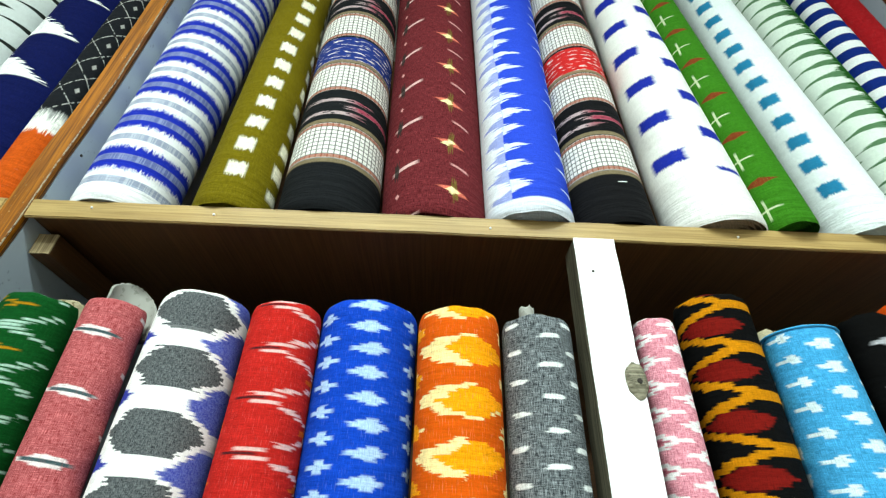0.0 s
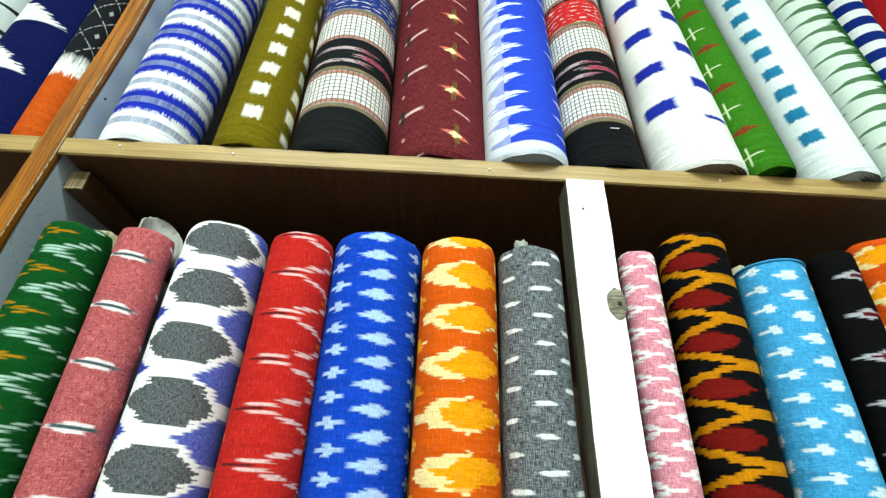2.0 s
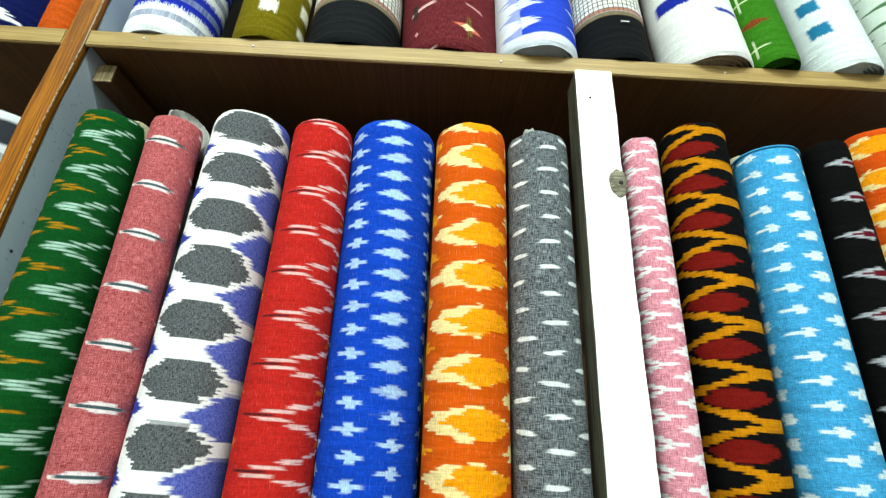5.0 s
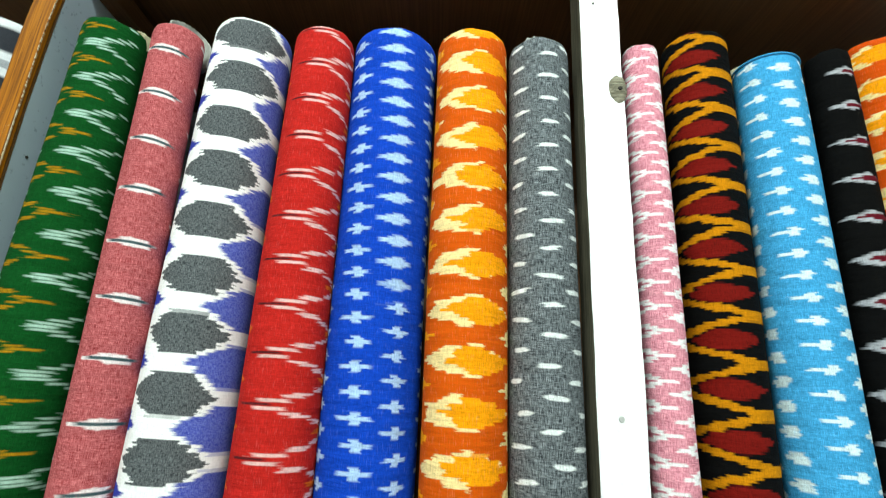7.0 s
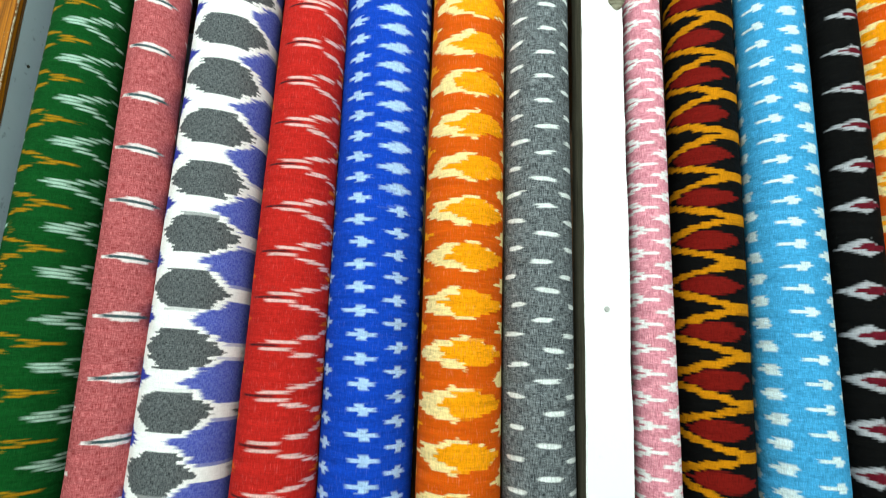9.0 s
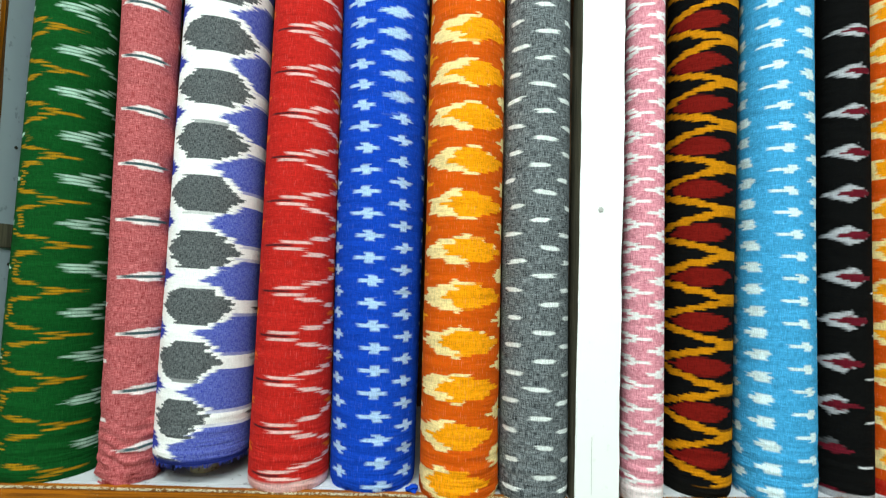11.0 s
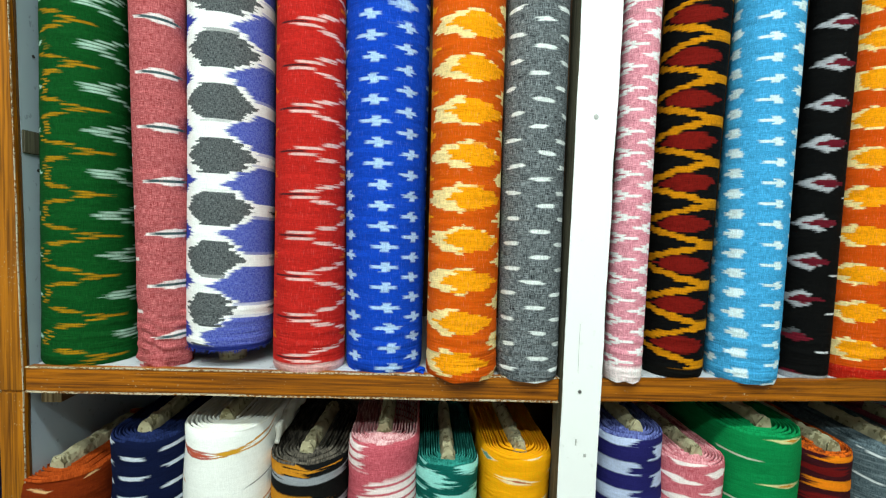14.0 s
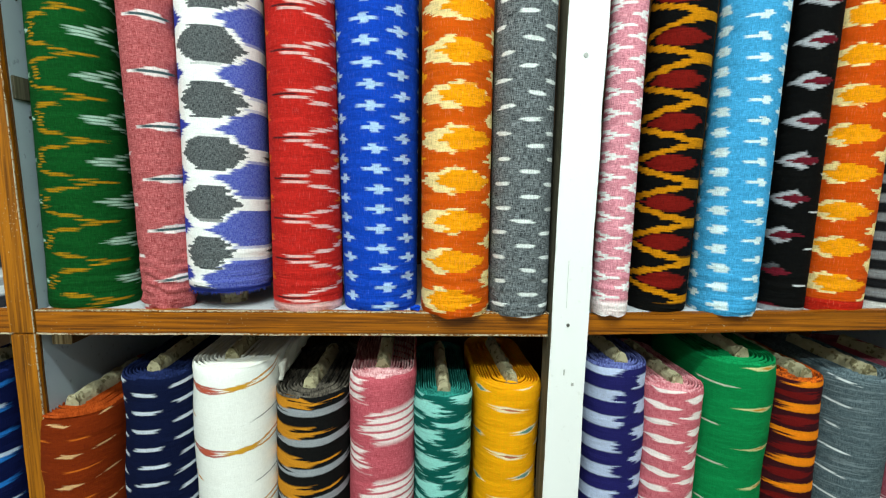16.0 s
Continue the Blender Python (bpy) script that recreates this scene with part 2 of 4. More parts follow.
def p_hexagon(t, P):
    p = 0.0935
    q = feather(t, P, 0.26, 0.0056, seed=4)
    tilt = steps(P["v"] + P["q"] * 0.003, 0.0056)
    c, c2 = (tilt - 0.075).wrap(p), (tilt - 0.075 - p / 2).wrap(p)
    qr = (P["v"] * 2.6 - 0.22).mn(P["v"] * 0.6 + 0.22)
    qc = (qr - 1.25) * 0.5
    w = (qr + 1.25) * 0.5
    side = (abs(q - qc) - w * 0.2).mx(0.0) / (w * 0.8)
    hexa = (1.0 - abs(c) / 0.041 - side * 0.95).mn(1.0 - abs(c) / 0.0315)
    ramp = (q - qr + 0.66) / 0.6
    blue = (ramp - abs(c2) / 0.029).mn((1.0 - abs(c2) / 0.0345) * 1.2)
    nick = bar(q, 1.25, 0.3, c, 0.0022).mn((0.34 - P["v"]) * 9.0)
    left = (-0.95 - q) / 0.6 - abs(c2) / 0.022
    thread = (t.noise(t.vec(P["u"] * 900.0, P["v"] * 160.0, 1.0), 1.0, 1.0) * 0.5 + t.noise(t.vec(P["u"] * 160.0, P["v"] * 900.0, 3.0), 1.0, 1.0) * 0.5 - 0.49).on(0.24)
    return [(on(blue.mx(left), 0.2), lin(62, 72, 170)), (on(blue, 0.2) * thread * 0.55, lin(138, 150, 214)), (on(hexa, 0.04), lin(52, 56, 60)), (on(hexa, 0.04) * thread * 0.7, lin(134, 138, 140)), (on(nick, 0.4) * 0.8, lin(40, 40, 44)), (on((0.010 - P["v"]) * 200.0, 1.0), lin(48, 60, 140))]


def p_red(t, P):
    p = 0.0747
    q = feather(t, P, 0.34, 0.0036, seed=6)
    c, c2 = cell(P, p, 0.03), cell(P, p, 0.03 + p / 2)
    ac = abs(c)
    s = P["v"] * 0.22 - 0.72
    white = bar(q, s + 0.40, 0.36, ac - 0.0056, 0.0024)
    for off, dz, w in ((0.96, 0.0122, 0.24), (1.10, 0.0156, 0.26), (1.54, 0.0212, 0.17), (1.66, 0.0246, 0.17), (1.92, 0.0292, 0.10), (2.02, 0.0325, 0.08)):
        white = white.mx(bar(q, s + off, w, ac - dz, 0.0019))
    dark = bar(feather(t, P, 0.1, seed=16), s, 0.44, c, 0.0018)
    spark = bar(q, s + 1.86, 0.24, abs(c2) - 0.0016, 0.0022)
    rim = bar(q, -1.38, 0.12, c2, 0.006)
    hem = (0.018 - P["v"]) * 200.0
    return [(on(white, 0.5) * 0.82, lin(236, 196, 192)), (on(dark, 0.4) * 0.85, lin(78, 36, 40)), (on(spark.mx(rim), 0.4) * 0.8, lin(222, 108, 28)), (on(hem, 1.0) * 0.75, lin(238, 196, 194))]


def p_blue(t, P):
    p = 0.0376
    q = feather(t, P, 0.11, seed=1)
    c, c2 = cell(P, p, 0.05), cell(P, p, 0.05 - p / 2)
    size = t.white(((P["v"] - 0.03) / p).floor(), 4.0) * 0.3 + 0.85
    qa = 0.12 - P["v"] * 0.92
    qb = 0.80 - P["v"] * 0.65

    def plus(qc, cc, k):
        return bar(q, qc, size * 0.3 * k, cc, 0.0030).mx(bar(q, qc + 0.03, 0.10 * k, cc, 0.0088))
    high = (P["v"] - 0.62).op("MULTIPLY", 8.0, clamp=True)
    a = plus(qa, c, 1.0)
    b = plus(qb, c2, 0.8)
    fat = bar(q, qb - 0.05, 0.34, c2, 0.0036).mx(bar(q, qb - 0.02, 0.2, c2, 0.0066)).mx(bar(q, qb + 0.02, 0.11, c2, 0.0096)).mn(high - 0.3)
    d = plus(qa - 0.98, c2, 0.75)
    e = plus(qb + 0.92, c, 0.7)
    return [(on(a.mx(b).mx(d).mx(e).mx(fat), 0.4) * 0.9, lin(178, 206, 242))]


def p_flame(t, P, p=0.0743, v0=0.034, qk=(-0.5, 2.0, -0.15, 0.3), k=0.95):
    """Flames: a ragged cream body to one side, a yellow core running out to a point on the other."""
    q = feather(t, P, 0.5, 0.0046, seed=7)
    S = dict(v=steps(P["v"], 0.0046))
    c, c2 = cell(S, p, v0), cell(S, p, v0 + p / 2)
    qc = (P["v"] * qk[1] + qk[0]).mn(P["v"] * qk[3] + qk[2])

    def body(rel, cc):
        tall = ((rel + 1.2) * 0.05).mn((rel + 1.75) * 0.0148).mn((1.15 - rel) * 0.0235).mn(0.0262)
        return (tall * (k / 0.95) - abs(cc)) / 0.008

    def core(rel, cc):
        tall = ((rel + 0.58) * 0.032).mn((1.3 - rel) * 0.0235).mn(0.0205)
        return (tall * (k / 0.95) - abs(cc)) / 0.008
    cream, gold = lin(252, 220, 158), lin(255, 160, 2)
    q1 = feather(t, P, 0.4, 0.0046, seed=27)
    return [(on(body(q - qc, c).mx(body(q - qc - 2.2, c2)).mx(body(q - qc + 2.3, c2)), 0.16), cream), (on(core(q1 - qc, c).mx(core(q1 - qc - 2.2, c2)).mx(core(q1 - qc + 2.3, c2)), 0.2), gold)]


def p_ashdash(t, P):
    p = 0.046
    q = feather(t, P, 0.2, 0.0036, seed=11)
    c, c2 = cell(P, p), cell(P, p, p / 2)
    row, row2 = (P["v"] / p + 0.5).floor(), (P["v"] / p).floor()
    w = t.white(row, 2.0) * 0.12 + 0.24
    w2 = t.white(row2, 2.5) * 0.10 + 0.22
    off, off2 = (t.white(row, 8.0) - 0.5) * 0.3, (t.white(row2, 9.0) - 0.5) * 0.24
    lean, lean2 = (t.white(row, 4.0) - 0.5) * 0.009, (t.white(row2, 5.0) - 0.4) * 0.012

    def dash(qc, wq, cc):
        return bar(q, qc, wq, cc, 0.0036).mn(diamond(q, qc, wq * 1.5, cc, 0.0060) * 1.6)
    a = dash(off + 0.3, w, c + (P["q"] - off - 0.3) * lean)
    b = dash(off2 - 0.68, w2, c2 - (P["q"] - off2 + 0.68) * lean2)
    d = dash(off2 + 1.12, w2, c2 + (P["q"] - off2 - 1.12) * lean)
    return [(on(a.mx(b).mx(d), 0.4) * 0.95, lin(232, 236, 236))]


def p_pinkdash(t, P):
    p = 0.0385
    q = feather(t, P, 0.3, 0.0036, seed=13)
    c, c2 = cell(P, p), cell(P, p, p / 2)
    ac, ac2 = abs(c), abs(c2)
    a = bar(q, 0.02, 0.46, c, 0.0024).mx(bar(q, -0.55, 0.32, ac - 0.0040, 0.0026)).mx(bar(q, -0.98, 0.36, ac - 0.0080, 0.0028))
    b = bar(q, 0.66, 0.42, c2, 0.0026).mx(bar(q, 1.05, 0.34, ac2 - 0.0042, 0.0028)).mx(bar(q, 1.4, 0.3, ac2 - 0.0082, 0.0026))
    deep = bar(q, -0.9, 0.42, c, 0.0028)
    hem = (0.03 - P["v"]) * 60.0
    return [(on(deep, 0.4) * 0.6, lin(186, 78, 100)), (on(a.mx(b), 0.35) * 0.95, lin(252, 242, 243)), (on(hem, 0.5) * 0.8, lin(248, 236, 236))]


def p_lattice(t, P):
    p = 0.0779
    q = feather(t, P, 0.3, 0.0040, seed=15)
    c = cell(dict(v=steps(P["v"], 0.0040)), p, 0.066)
    qc = 0.22 - P["v"] * 0.33
    ac = abs(c)
    line = ((q - qc + 1.3) * 0.19 + 0.09).mn(0.5) * p
    ochre = 1.0 - abs(ac - line) / 0.0058
    fuse = ((ac - 0.0305) * 150.0).mn((q - qc - 0.6) * 5.0)
    lens = diamond(q, qc + 0.05, 0.95, c, 0.0165, 2.0)
    hem = (0.02 - P["v"]) * 80.0
    thread = (t.noise(t.vec(P["u"] * 420.0, P["v"] * 600.0, 1.0), 1.0, 2.0) - 0.5).on(0.5)
    oc = on(ochre.mx(fuse), 0.3)
    return [(oc, lin(212, 142, 14)), (oc * thread * 0.3, lin(150, 90, 10)), (on(lens, 0.2), lin(124, 26, 20)), (on(hem, 0.4), lin(20, 20, 18))]


def p_skyspot(t, P):
    p = 0.0378
    q = feather(t, P, 0.15, 0.0040, seed=17)
    c, c2 = cell(P, p, 0.058), cell(P, p, 0.058 + p / 2)
    qb = 1.0 - P["v"] * 1.45

    def blot(qc, cc):
        return bar(q, qc - 0.05, 0.30, cc, 0.0034).mx(bar(q, qc + 0.04, 0.19, cc, 0.0086))

    def flag(qc, cc):
        return bar(q, qc, 0.34, cc, 0.0026).mx(bar(q, qc + 0.16, 0.12, cc, 0.0074))
    a = blot(qb - 0.98, c).mx(flag(qb + 0.08, c2)).mx(blot(qb + 1.1, c)).mx(flag(qb - 1.98, c2)).mx(blot(qb + 2.15, c2))
    return [(on(a, 0.35) * 0.88, lin(222, 239, 244))]


def p_ember(t, P):
    p = 0.0752
    q = feather(t, P, 0.34, 0.0036, seed=19)
    c = cell(dict(v=steps(P["v"], 0.0036)), p, 0.01)
    qm = (P["v"] * 3.0 - 0.55).mn(P["v"] * 0.85 + 0.1)
    left = (q - qm + 1.35) / 0.95
    right = (qm + 0.55 - q) / 0.5
    thin = 0.0135 - (P["v"] - 0.45).mx(0.0) * 0.009
    flame = left.mn(right) - abs(c) / thin
    hollow = 1.0 - (abs(q - qm - 0.02) / 0.72).op("POWER", 1.5) - abs(c) / (thin * 0.6)
    tick = bar(q, qm + 1.25, 0.32, cell(P, p, 0.01 - p * 0.35), 0.0018)
    low = on((P["v"] - 0.12) * 12.0, 1.0)
    hem = (0.012 - P["v"]) * 150.0
    return [(on(flame, 0.3) * low * 0.7, lin(200, 200, 206)), (on(tick, 0.4), lin(210, 210, 214)), (on(hollow, 0.2), lin(106, 26, 40)), (on(hem, 0.4), lin(170, 170, 175))]


def p_flame2(t, P):
    return p_flame(t, P, 0.0752, 0.063, (0.0, 0.3, 0.0, -0.1), 0.84) + [(on((0.028 - P["v"]) * 90.0, 0.3), lin(186, 40, 24))]


def p_greyband(t, P):
    c = cell(P, 0.04)
    return [(on(1.0 - abs(c) / 0.009, 0.5) * 0.7, lin(150, 152, 156)), (on((0.02 - P["v"]) * 120.0, 0.4), lin(225, 225, 222))]


# upper row
def p_delft(t, P):
    """Blue and white bands with feathered edges along the warp."""
    p = 0.114
    col = (P["u"] / 0.0012).floor()
    push = (t.white(col, 3.0) - 0.5) * 0.013 + (t.noise(t.vec(P["u"] * 240.0, P["v"] * 9.0, 2.0), 1.0, 1.0) - 0.5) * 0.014
    c, cf = cell(P, p, 0.104), (P["v"] + push - 0.104).wrap(p)
    blue = 1.0 - abs(cf) / 0.029
    mid = 1.0 - abs(c) / 0.0085
    grey = 1.0 - (p / 2 - abs(c)) / 0.0085
    thread = (t.white((P["u"] / 0.0022).floor(), 9.0) - 0.35).on(0.3)
    foot = on((P["v"] - 0.03) * 300.0, 1.0)
    return [(on(blue, 0.12) * foot, lin(34, 52, 172)), (on(mid, 0.1) * foot, lin(140, 150, 190)), (on(mid, 0.1) * thread * 0.5 * foot, lin(50, 66, 140)),
            (on(grey, 0.1), lin(190, 196, 208)), (on(grey, 0.1) * thread * 0.5, lin(120, 130, 165))]


def p_olive(t, P):
    p = 0.0685
    push = (t.white((P["u"] / 0.0016).floor(), 5.0) - 0.5) * 0.009
    qa = P["v"] * 0.7 - 0.33
    a = bar(P["q"], qa, 0.25, (P["v"] + push - 0.088).wrap(p), 0.0165)
    b = bar(P["q"], qa + 1.3, 0.3, (P["v"] + push - 0.055).wrap(p), 0.0165)
    return [(on(a.mx(b), 0.35) * on((P["v"] - 0.05) * 100.0, 1.0) * 0.92, lin(240, 236, 214))]


def p_patch(t, P, accent=(40, 60, 132), first=0.126):
    """Bands of check and dark cloth between gold lines."""
    half = 0.2155
    v = P["v"] - first
    ch = v.op("MODULO", half)
    up = on(v * 200.0, 1.0)
    check = ch.lt(0.103) * up
    gu = 1.0 - abs(P["u"].wrap(0.0115)) / 0.0012
    gv = 1.0 - abs(ch.wrap(0.0115)) / 0.0012
    rim = abs(ch - 0.0515)
    edge = 1.0 - abs(rim - 0.0455) / 0.0045
    gold = 1.0 - abs(rim - 0.0585) / 0.0055
    q = feather(t, P, 0.6, 0.002, seed=21)
    streak = t.noise(t.vec(P["u"] * 45.0, P["v"] * 210.0, 6.0), 1.0, 1.0)
    band = 1.0 - abs(ch - 0.159) / 0.049
    alt = v.op("MODULO", half * 2).gt(half)
    d = ch - 0.159
    mot = on((1.0 - abs(abs(d) - 0.022) / 0.005).mn(1.0 - abs(q + 0.3) / 0.6).mx((1.0 - abs(d) / 0.006).mn((q + 0.1) * 3.0)).mn((streak - 0.4) * 9.0), 0.5)
    dots = on((1.0 - abs((d + 0.02 * streak).wrap(0.016)) / 0.003).mn((streak - 0.56) * 10.0), 0.5)
    inner = on(band, 0.1) * up
    return [(check, lin(236, 234, 228)), (check * on(gu.mx(gv), 0.6) * 0.75, lin(56, 54, 52)),
            (inner * alt, lin(*accent)), (inner * alt * dots, lin(225, 214, 210)), (inner * (1.0 - alt) * mot, lin(190, 170, 172)),
            (inner * (1.0 - alt) * mot * on((P["q"] - 0.1) * 3.0, 1.0), lin(168, 70, 90)),
            (on(edge, 0.3) * up * 0.75, lin(158, 78, 42)), (on(gold, 0.3) * on((v + 0.012) * 200.0, 1.0) * 0.8, lin(140, 126, 98))]


def p_patch_red(t, P):
    return p_patch(t, P, (205, 46, 44), 0.129)


def p_maroon(t, P):
    p = 0.1315
    q = feather(t, P, 0.12, seed=23)
    jag = (t.white((P["u"] / 0.002).floor(), 2.0) - 0.5) * 0.018
    c, c2 = cell(P, p, 0.189), cell(P, p, 0.123)
    arc = (1.0 - abs(c2 + 0.004 - (P["q"] + 0.78) * 0.030) / 0.0042).mn(1.0 - abs(P["q"] + 0.6) / 0.27)
    stub = bar(P["q"], -0.78, 0.06, c2 + jag, 0.021)
    cross = diamond(q, 0.31, 0.3, c + (P["q"] - 0.31) * 0.03, 0.010)
    core = diamond(q, 0.28, 0.13, c, 0.010)
    tall = bar(P["q"], 0.33, 0.055, c + jag, 0.025)
    slant = (1.0 - abs(cell(P, p, 0.123) + (P["q"] - 0.5) * 0.03) / 0.003).mn(1.0 - abs(P["q"] - 0.5) / 0.17)
    bead = diamond(P["q"], -0.78, 0.05, cell(P, p, 0.185), 0.007)
    return [(on(arc, 0.5), lin(216, 180, 176)), (on(stub, 0.3) * 0.85, lin(52, 50, 46)), (on(cross, 0.4), lin(220, 120, 100)), (on(tall, 0.3) * 0.7, lin(120, 106, 50)),
            (on(core, 0.4), lin(246, 230, 170)), (on(slant.mx(bead), 0.5), lin(206, 150, 148))]


def p_comb(t, P):
    p = 0.0524
    q = feather(t, P, 0.45, 0.002, seed=25)
    seam = -0.36
    c, c2 = cell(P, p, 0.066 + p / 2), cell(P, p, 0.066)
    right = (P["q"] - seam) * 30.0
    blue_teeth = (q - seam + 0.6) / 0.6 - abs(c) / 0.0215
    white_teeth = (seam + 0.55 - q) / 0.55 - abs(c2) / 0.0145
    edge_teeth = (q - 1.0) / 0.7 - abs(c2) / 0.014
    pale = lin(216, 226, 242)
    return [(on(blue_teeth, 0.2) * 0.6, lin(84, 110, 212)), (on(right, 1.0), lin(50, 80, 204)), (on(white_teeth, 0.2) * on(right, 1.0), pale), (on(edge_teeth, 0.2), pale),
            (on((0.03 - P["v"]) * 200.0, 1.0), lin(222, 228, 238))]


def p_brick(t, P, colour=(36, 52, 160), p=0.1207, v0=0.174, h=0.0165, w=0.42, qc=-0.28, q2=0.98):
    q = feather(t, P, 0.05, 0.002, seed=27)
    push = (t.white((P["u"] / 0.002).floor(), 5.0) - 0.5) * 0.004
    a = bar(q, qc, w, (P["v"] + push - v0).wrap(p), h).mx(bar(q, q2, w * 0.8, (P["v"] + push - v0 + p / 2).wrap(p), h))
    streak = t.noise(t.vec(P["u"] * 700.0, P["v"] * 30.0, 1.0), 1.0, 1.0)
    return [(on(a, 0.35) * on((P["v"] - v0 + p * 0.45) * 200.0, 1.0) * (streak * 0.3 + 0.86).mn(1.0), lin(*colour))]


def p_teal(t, P):
    return p_brick(t, P, (44, 130, 170), 0.0675, 0.105, 0.0150, 0.30, -0.05, 2.9)


def p_leaf(t, P):
    p = 0.1296
    q = feather(t, P, 0.2, seed=29)
    qa = P["v"] * 0.55 - 0.25
    c, c2 = cell(P, p, 0.108), cell(P, p, 0.108 + p / 2)
    lens = diamond(q, qa, 0.75, c, 0.0095)
    cross = bar(P["q"], qa - 0.3, 0.6, c2, 0.0018).mx(bar(P["q"], qa - 0.3, 0.06, c2, 0.022))
    return [(on(lens, 0.3), lin(132, 66, 34)), (on(cross, 0.4) * 0.85, lin(205, 215, 180))]


def p_fern(t, P):
    p = 0.0465
    q = feather(t, P, 0.45, 0.0018, seed=31)
    c, c2 = cell(P, p, 0.03), cell(P, p, 0.03 + p / 2)
    a = (q + 0.45) / 1.0 - abs(c) / 0.0095
    a = a.mn(1.0 - abs(c) / 0.011)
    b = (-0.75 - q) / 0.7 - abs(c2) / 0.012
    stem = bar(q, -0.25, 0.3, c + 0.003, 0.0016)
    return [(on(a.mx(b).mx(stem), 0.15), lin(92, 128, 92)), (on((q - 0.95) * 6.0, 1.0), lin(34, 88, 28))]


def p_navystripe(t, P):
    c = cell(P, 0.0636, 0.0315)
    return [(on(1.0 - abs(c) / 0.0165, 0.12), lin(20, 46, 122))]


def p_crescent(t, P):
    p = 0.164
    q = feather(t, P, 0.3, 0.003, seed=33)
    c = (P["v"] - 0.35).op("MODULO", p)
    c = (c + p).op("MODULO", p)
    top = (-0.15 - q) * 0.072
    moon = ((top - c) * 60.0).mn((c - 0.004 + (q + 0.9) * (q + 0.9) * 0.004) * 60.0).mn((q + 2.0) * 3.0)
    return [(on(moon, 0.3), lin(236, 238, 236))]


def p_diamondborder(t, P):
    q = feather(t, P, 0.15, seed=35)
    p = 0.082
    c = cell(P, p, 0.313)
    net = 1.0 - abs(abs(c) / (p / 2) + abs(P["q"].wrap(1.8)) / 0.9 - 1.0) / 0.055
    dots = (t.noise(t.vec(P["u"] * 150.0, P["v"] * 150.0), 1.0, 1.0) - 0.46) * 6.0
    eye = diamond(P["q"], 0.0, 0.14, c, 0.009)
    push = (t.white((P["u"] / 0.002).floor(), 5.0) - 0.5) * 0.03
    return [(on(net.mn(dots).mx(eye), 0.5) * 0.7, lin(190, 190, 186)), (on((0.238 - P["v"] + push * 0.3) * 100.0, 1.0), lin(160, 162, 160)),
            (on((0.222 - P["v"] + push) * 60.0, 1.0), lin(236, 236, 230)), (on((0.178 - P["v"] + push * 0.5) * 100.0, 1.0), lin(196, 88, 24))]


def p_blackmark(t, P):
    q = feather(t, P, 0.2, seed=37)
    a = diamond(q, 0.3, 0.9, cell(P, 0.075), 0.007)
    b = diamond(q, -1.0, 0.6, cell(P, 0.075, 0.037), 0.02)
    return [(on(a.mx(b), 0.3), lin(40, 46, 42))]


def p_storm(t, P):
    c = cell(P, 0.1)
    return [(on(1.0 - abs(c) / 0.025, 0.3), lin(58, 60, 66)), (on(1.0 - abs(cell(P, 0.1, 0.05)) / 0.008, 0.3) * 0.6, lin(120, 124, 130))]


# lower row
def p_rust(t, P):
    q = feather(t, P, 0.4, 0.0018, seed=41)
    p = 0.062
    c, c2 = cell(P, p), cell(P, p, p / 2)
    r = t.white((P["v"] / p + 0.5).floor(), 3.0) * 0.4
    return [(on(bar(q, -0.9 + r, 0.3, c2, 0.0018).mx(bar(q, 0.5, 0.26, c2 - P["q"] * 0.006, 0.0016)), 0.6) * 0.7, lin(222, 120, 40)),
            (on(diamond(q, r - 0.1, 0.3, c - P["q"] * 0.008, 0.0055).mx(bar(q, 1.1, 0.2, c - P["q"] * 0.012, 0.0018)), 0.4), lin(216, 172, 124))]


def p_navydash(t, P):
    q = feather(t, P, 0.28, seed=43)
    p = 0.037
    c, c2 = cell(P, p) - P["q"] * 0.004, cell(P, p, p / 2)
    a = bar(q, 0.05, 0.32, c, 0.0036)
    b = bar(q, -1.0, 0.28, c2 + P["q"] * 0.003, 0.0036).mx(bar(q, 1.15, 0.34, c2 - P["q"] * 0.004 + 0.005, 0.0036))
    return [(on(a.mx(b), 0.45), lin(206, 212, 224))]


def p_creamborder(t, P):
    q = feather(t, P, 0.45, 0.0015, seed=45)
    p = 0.132
    c = cell(P, p, 0.433) + (P["q"] + 0.2) * (P["q"] + 0.2) * -0.009
    wave = (q * 2.1 + 0.6).op("COSINE") * 0.0062
    near = 1.0 - abs(q + 0.05) / 1.5
    a = (1.0 - abs(abs(c) - abs(wave)) / 0.0019).mn(near)
    ochre = on((P["q"] - 0.05) * 4.0, 1.0)
    b = diamond(q, -0.4, 0.42, c, 0.0065)
    d = diamond(q, 0.5, 0.42, c, 0.0065)
    g = diamond(q, -1.25, 0.3, c, 0.008)
    u = bar(q, -1.05, 0.25, cell(P, p, 0.372) + P["q"] * 0.012 + 0.012, 0.0018)
    s = bar(q, 1.1, 0.5, cell(P, p, 0.50) - P["q"] * 0.02 + 0.02, 0.0012)
    return [(on(a, 0.5) * 0.85, lin(176, 72, 58)), (on(a, 0.5) * ochre * 0.9, lin(206, 150, 60)), (on(u, 0.5), lin(220, 150, 60)), (on(b, 0.4), lin(196, 96, 74)), (on(d, 0.4), lin(214, 160, 50)), (on(g, 0.4), lin(70, 120, 90)), (on(s, 0.5) * 0.7, lin(90, 86, 90))]


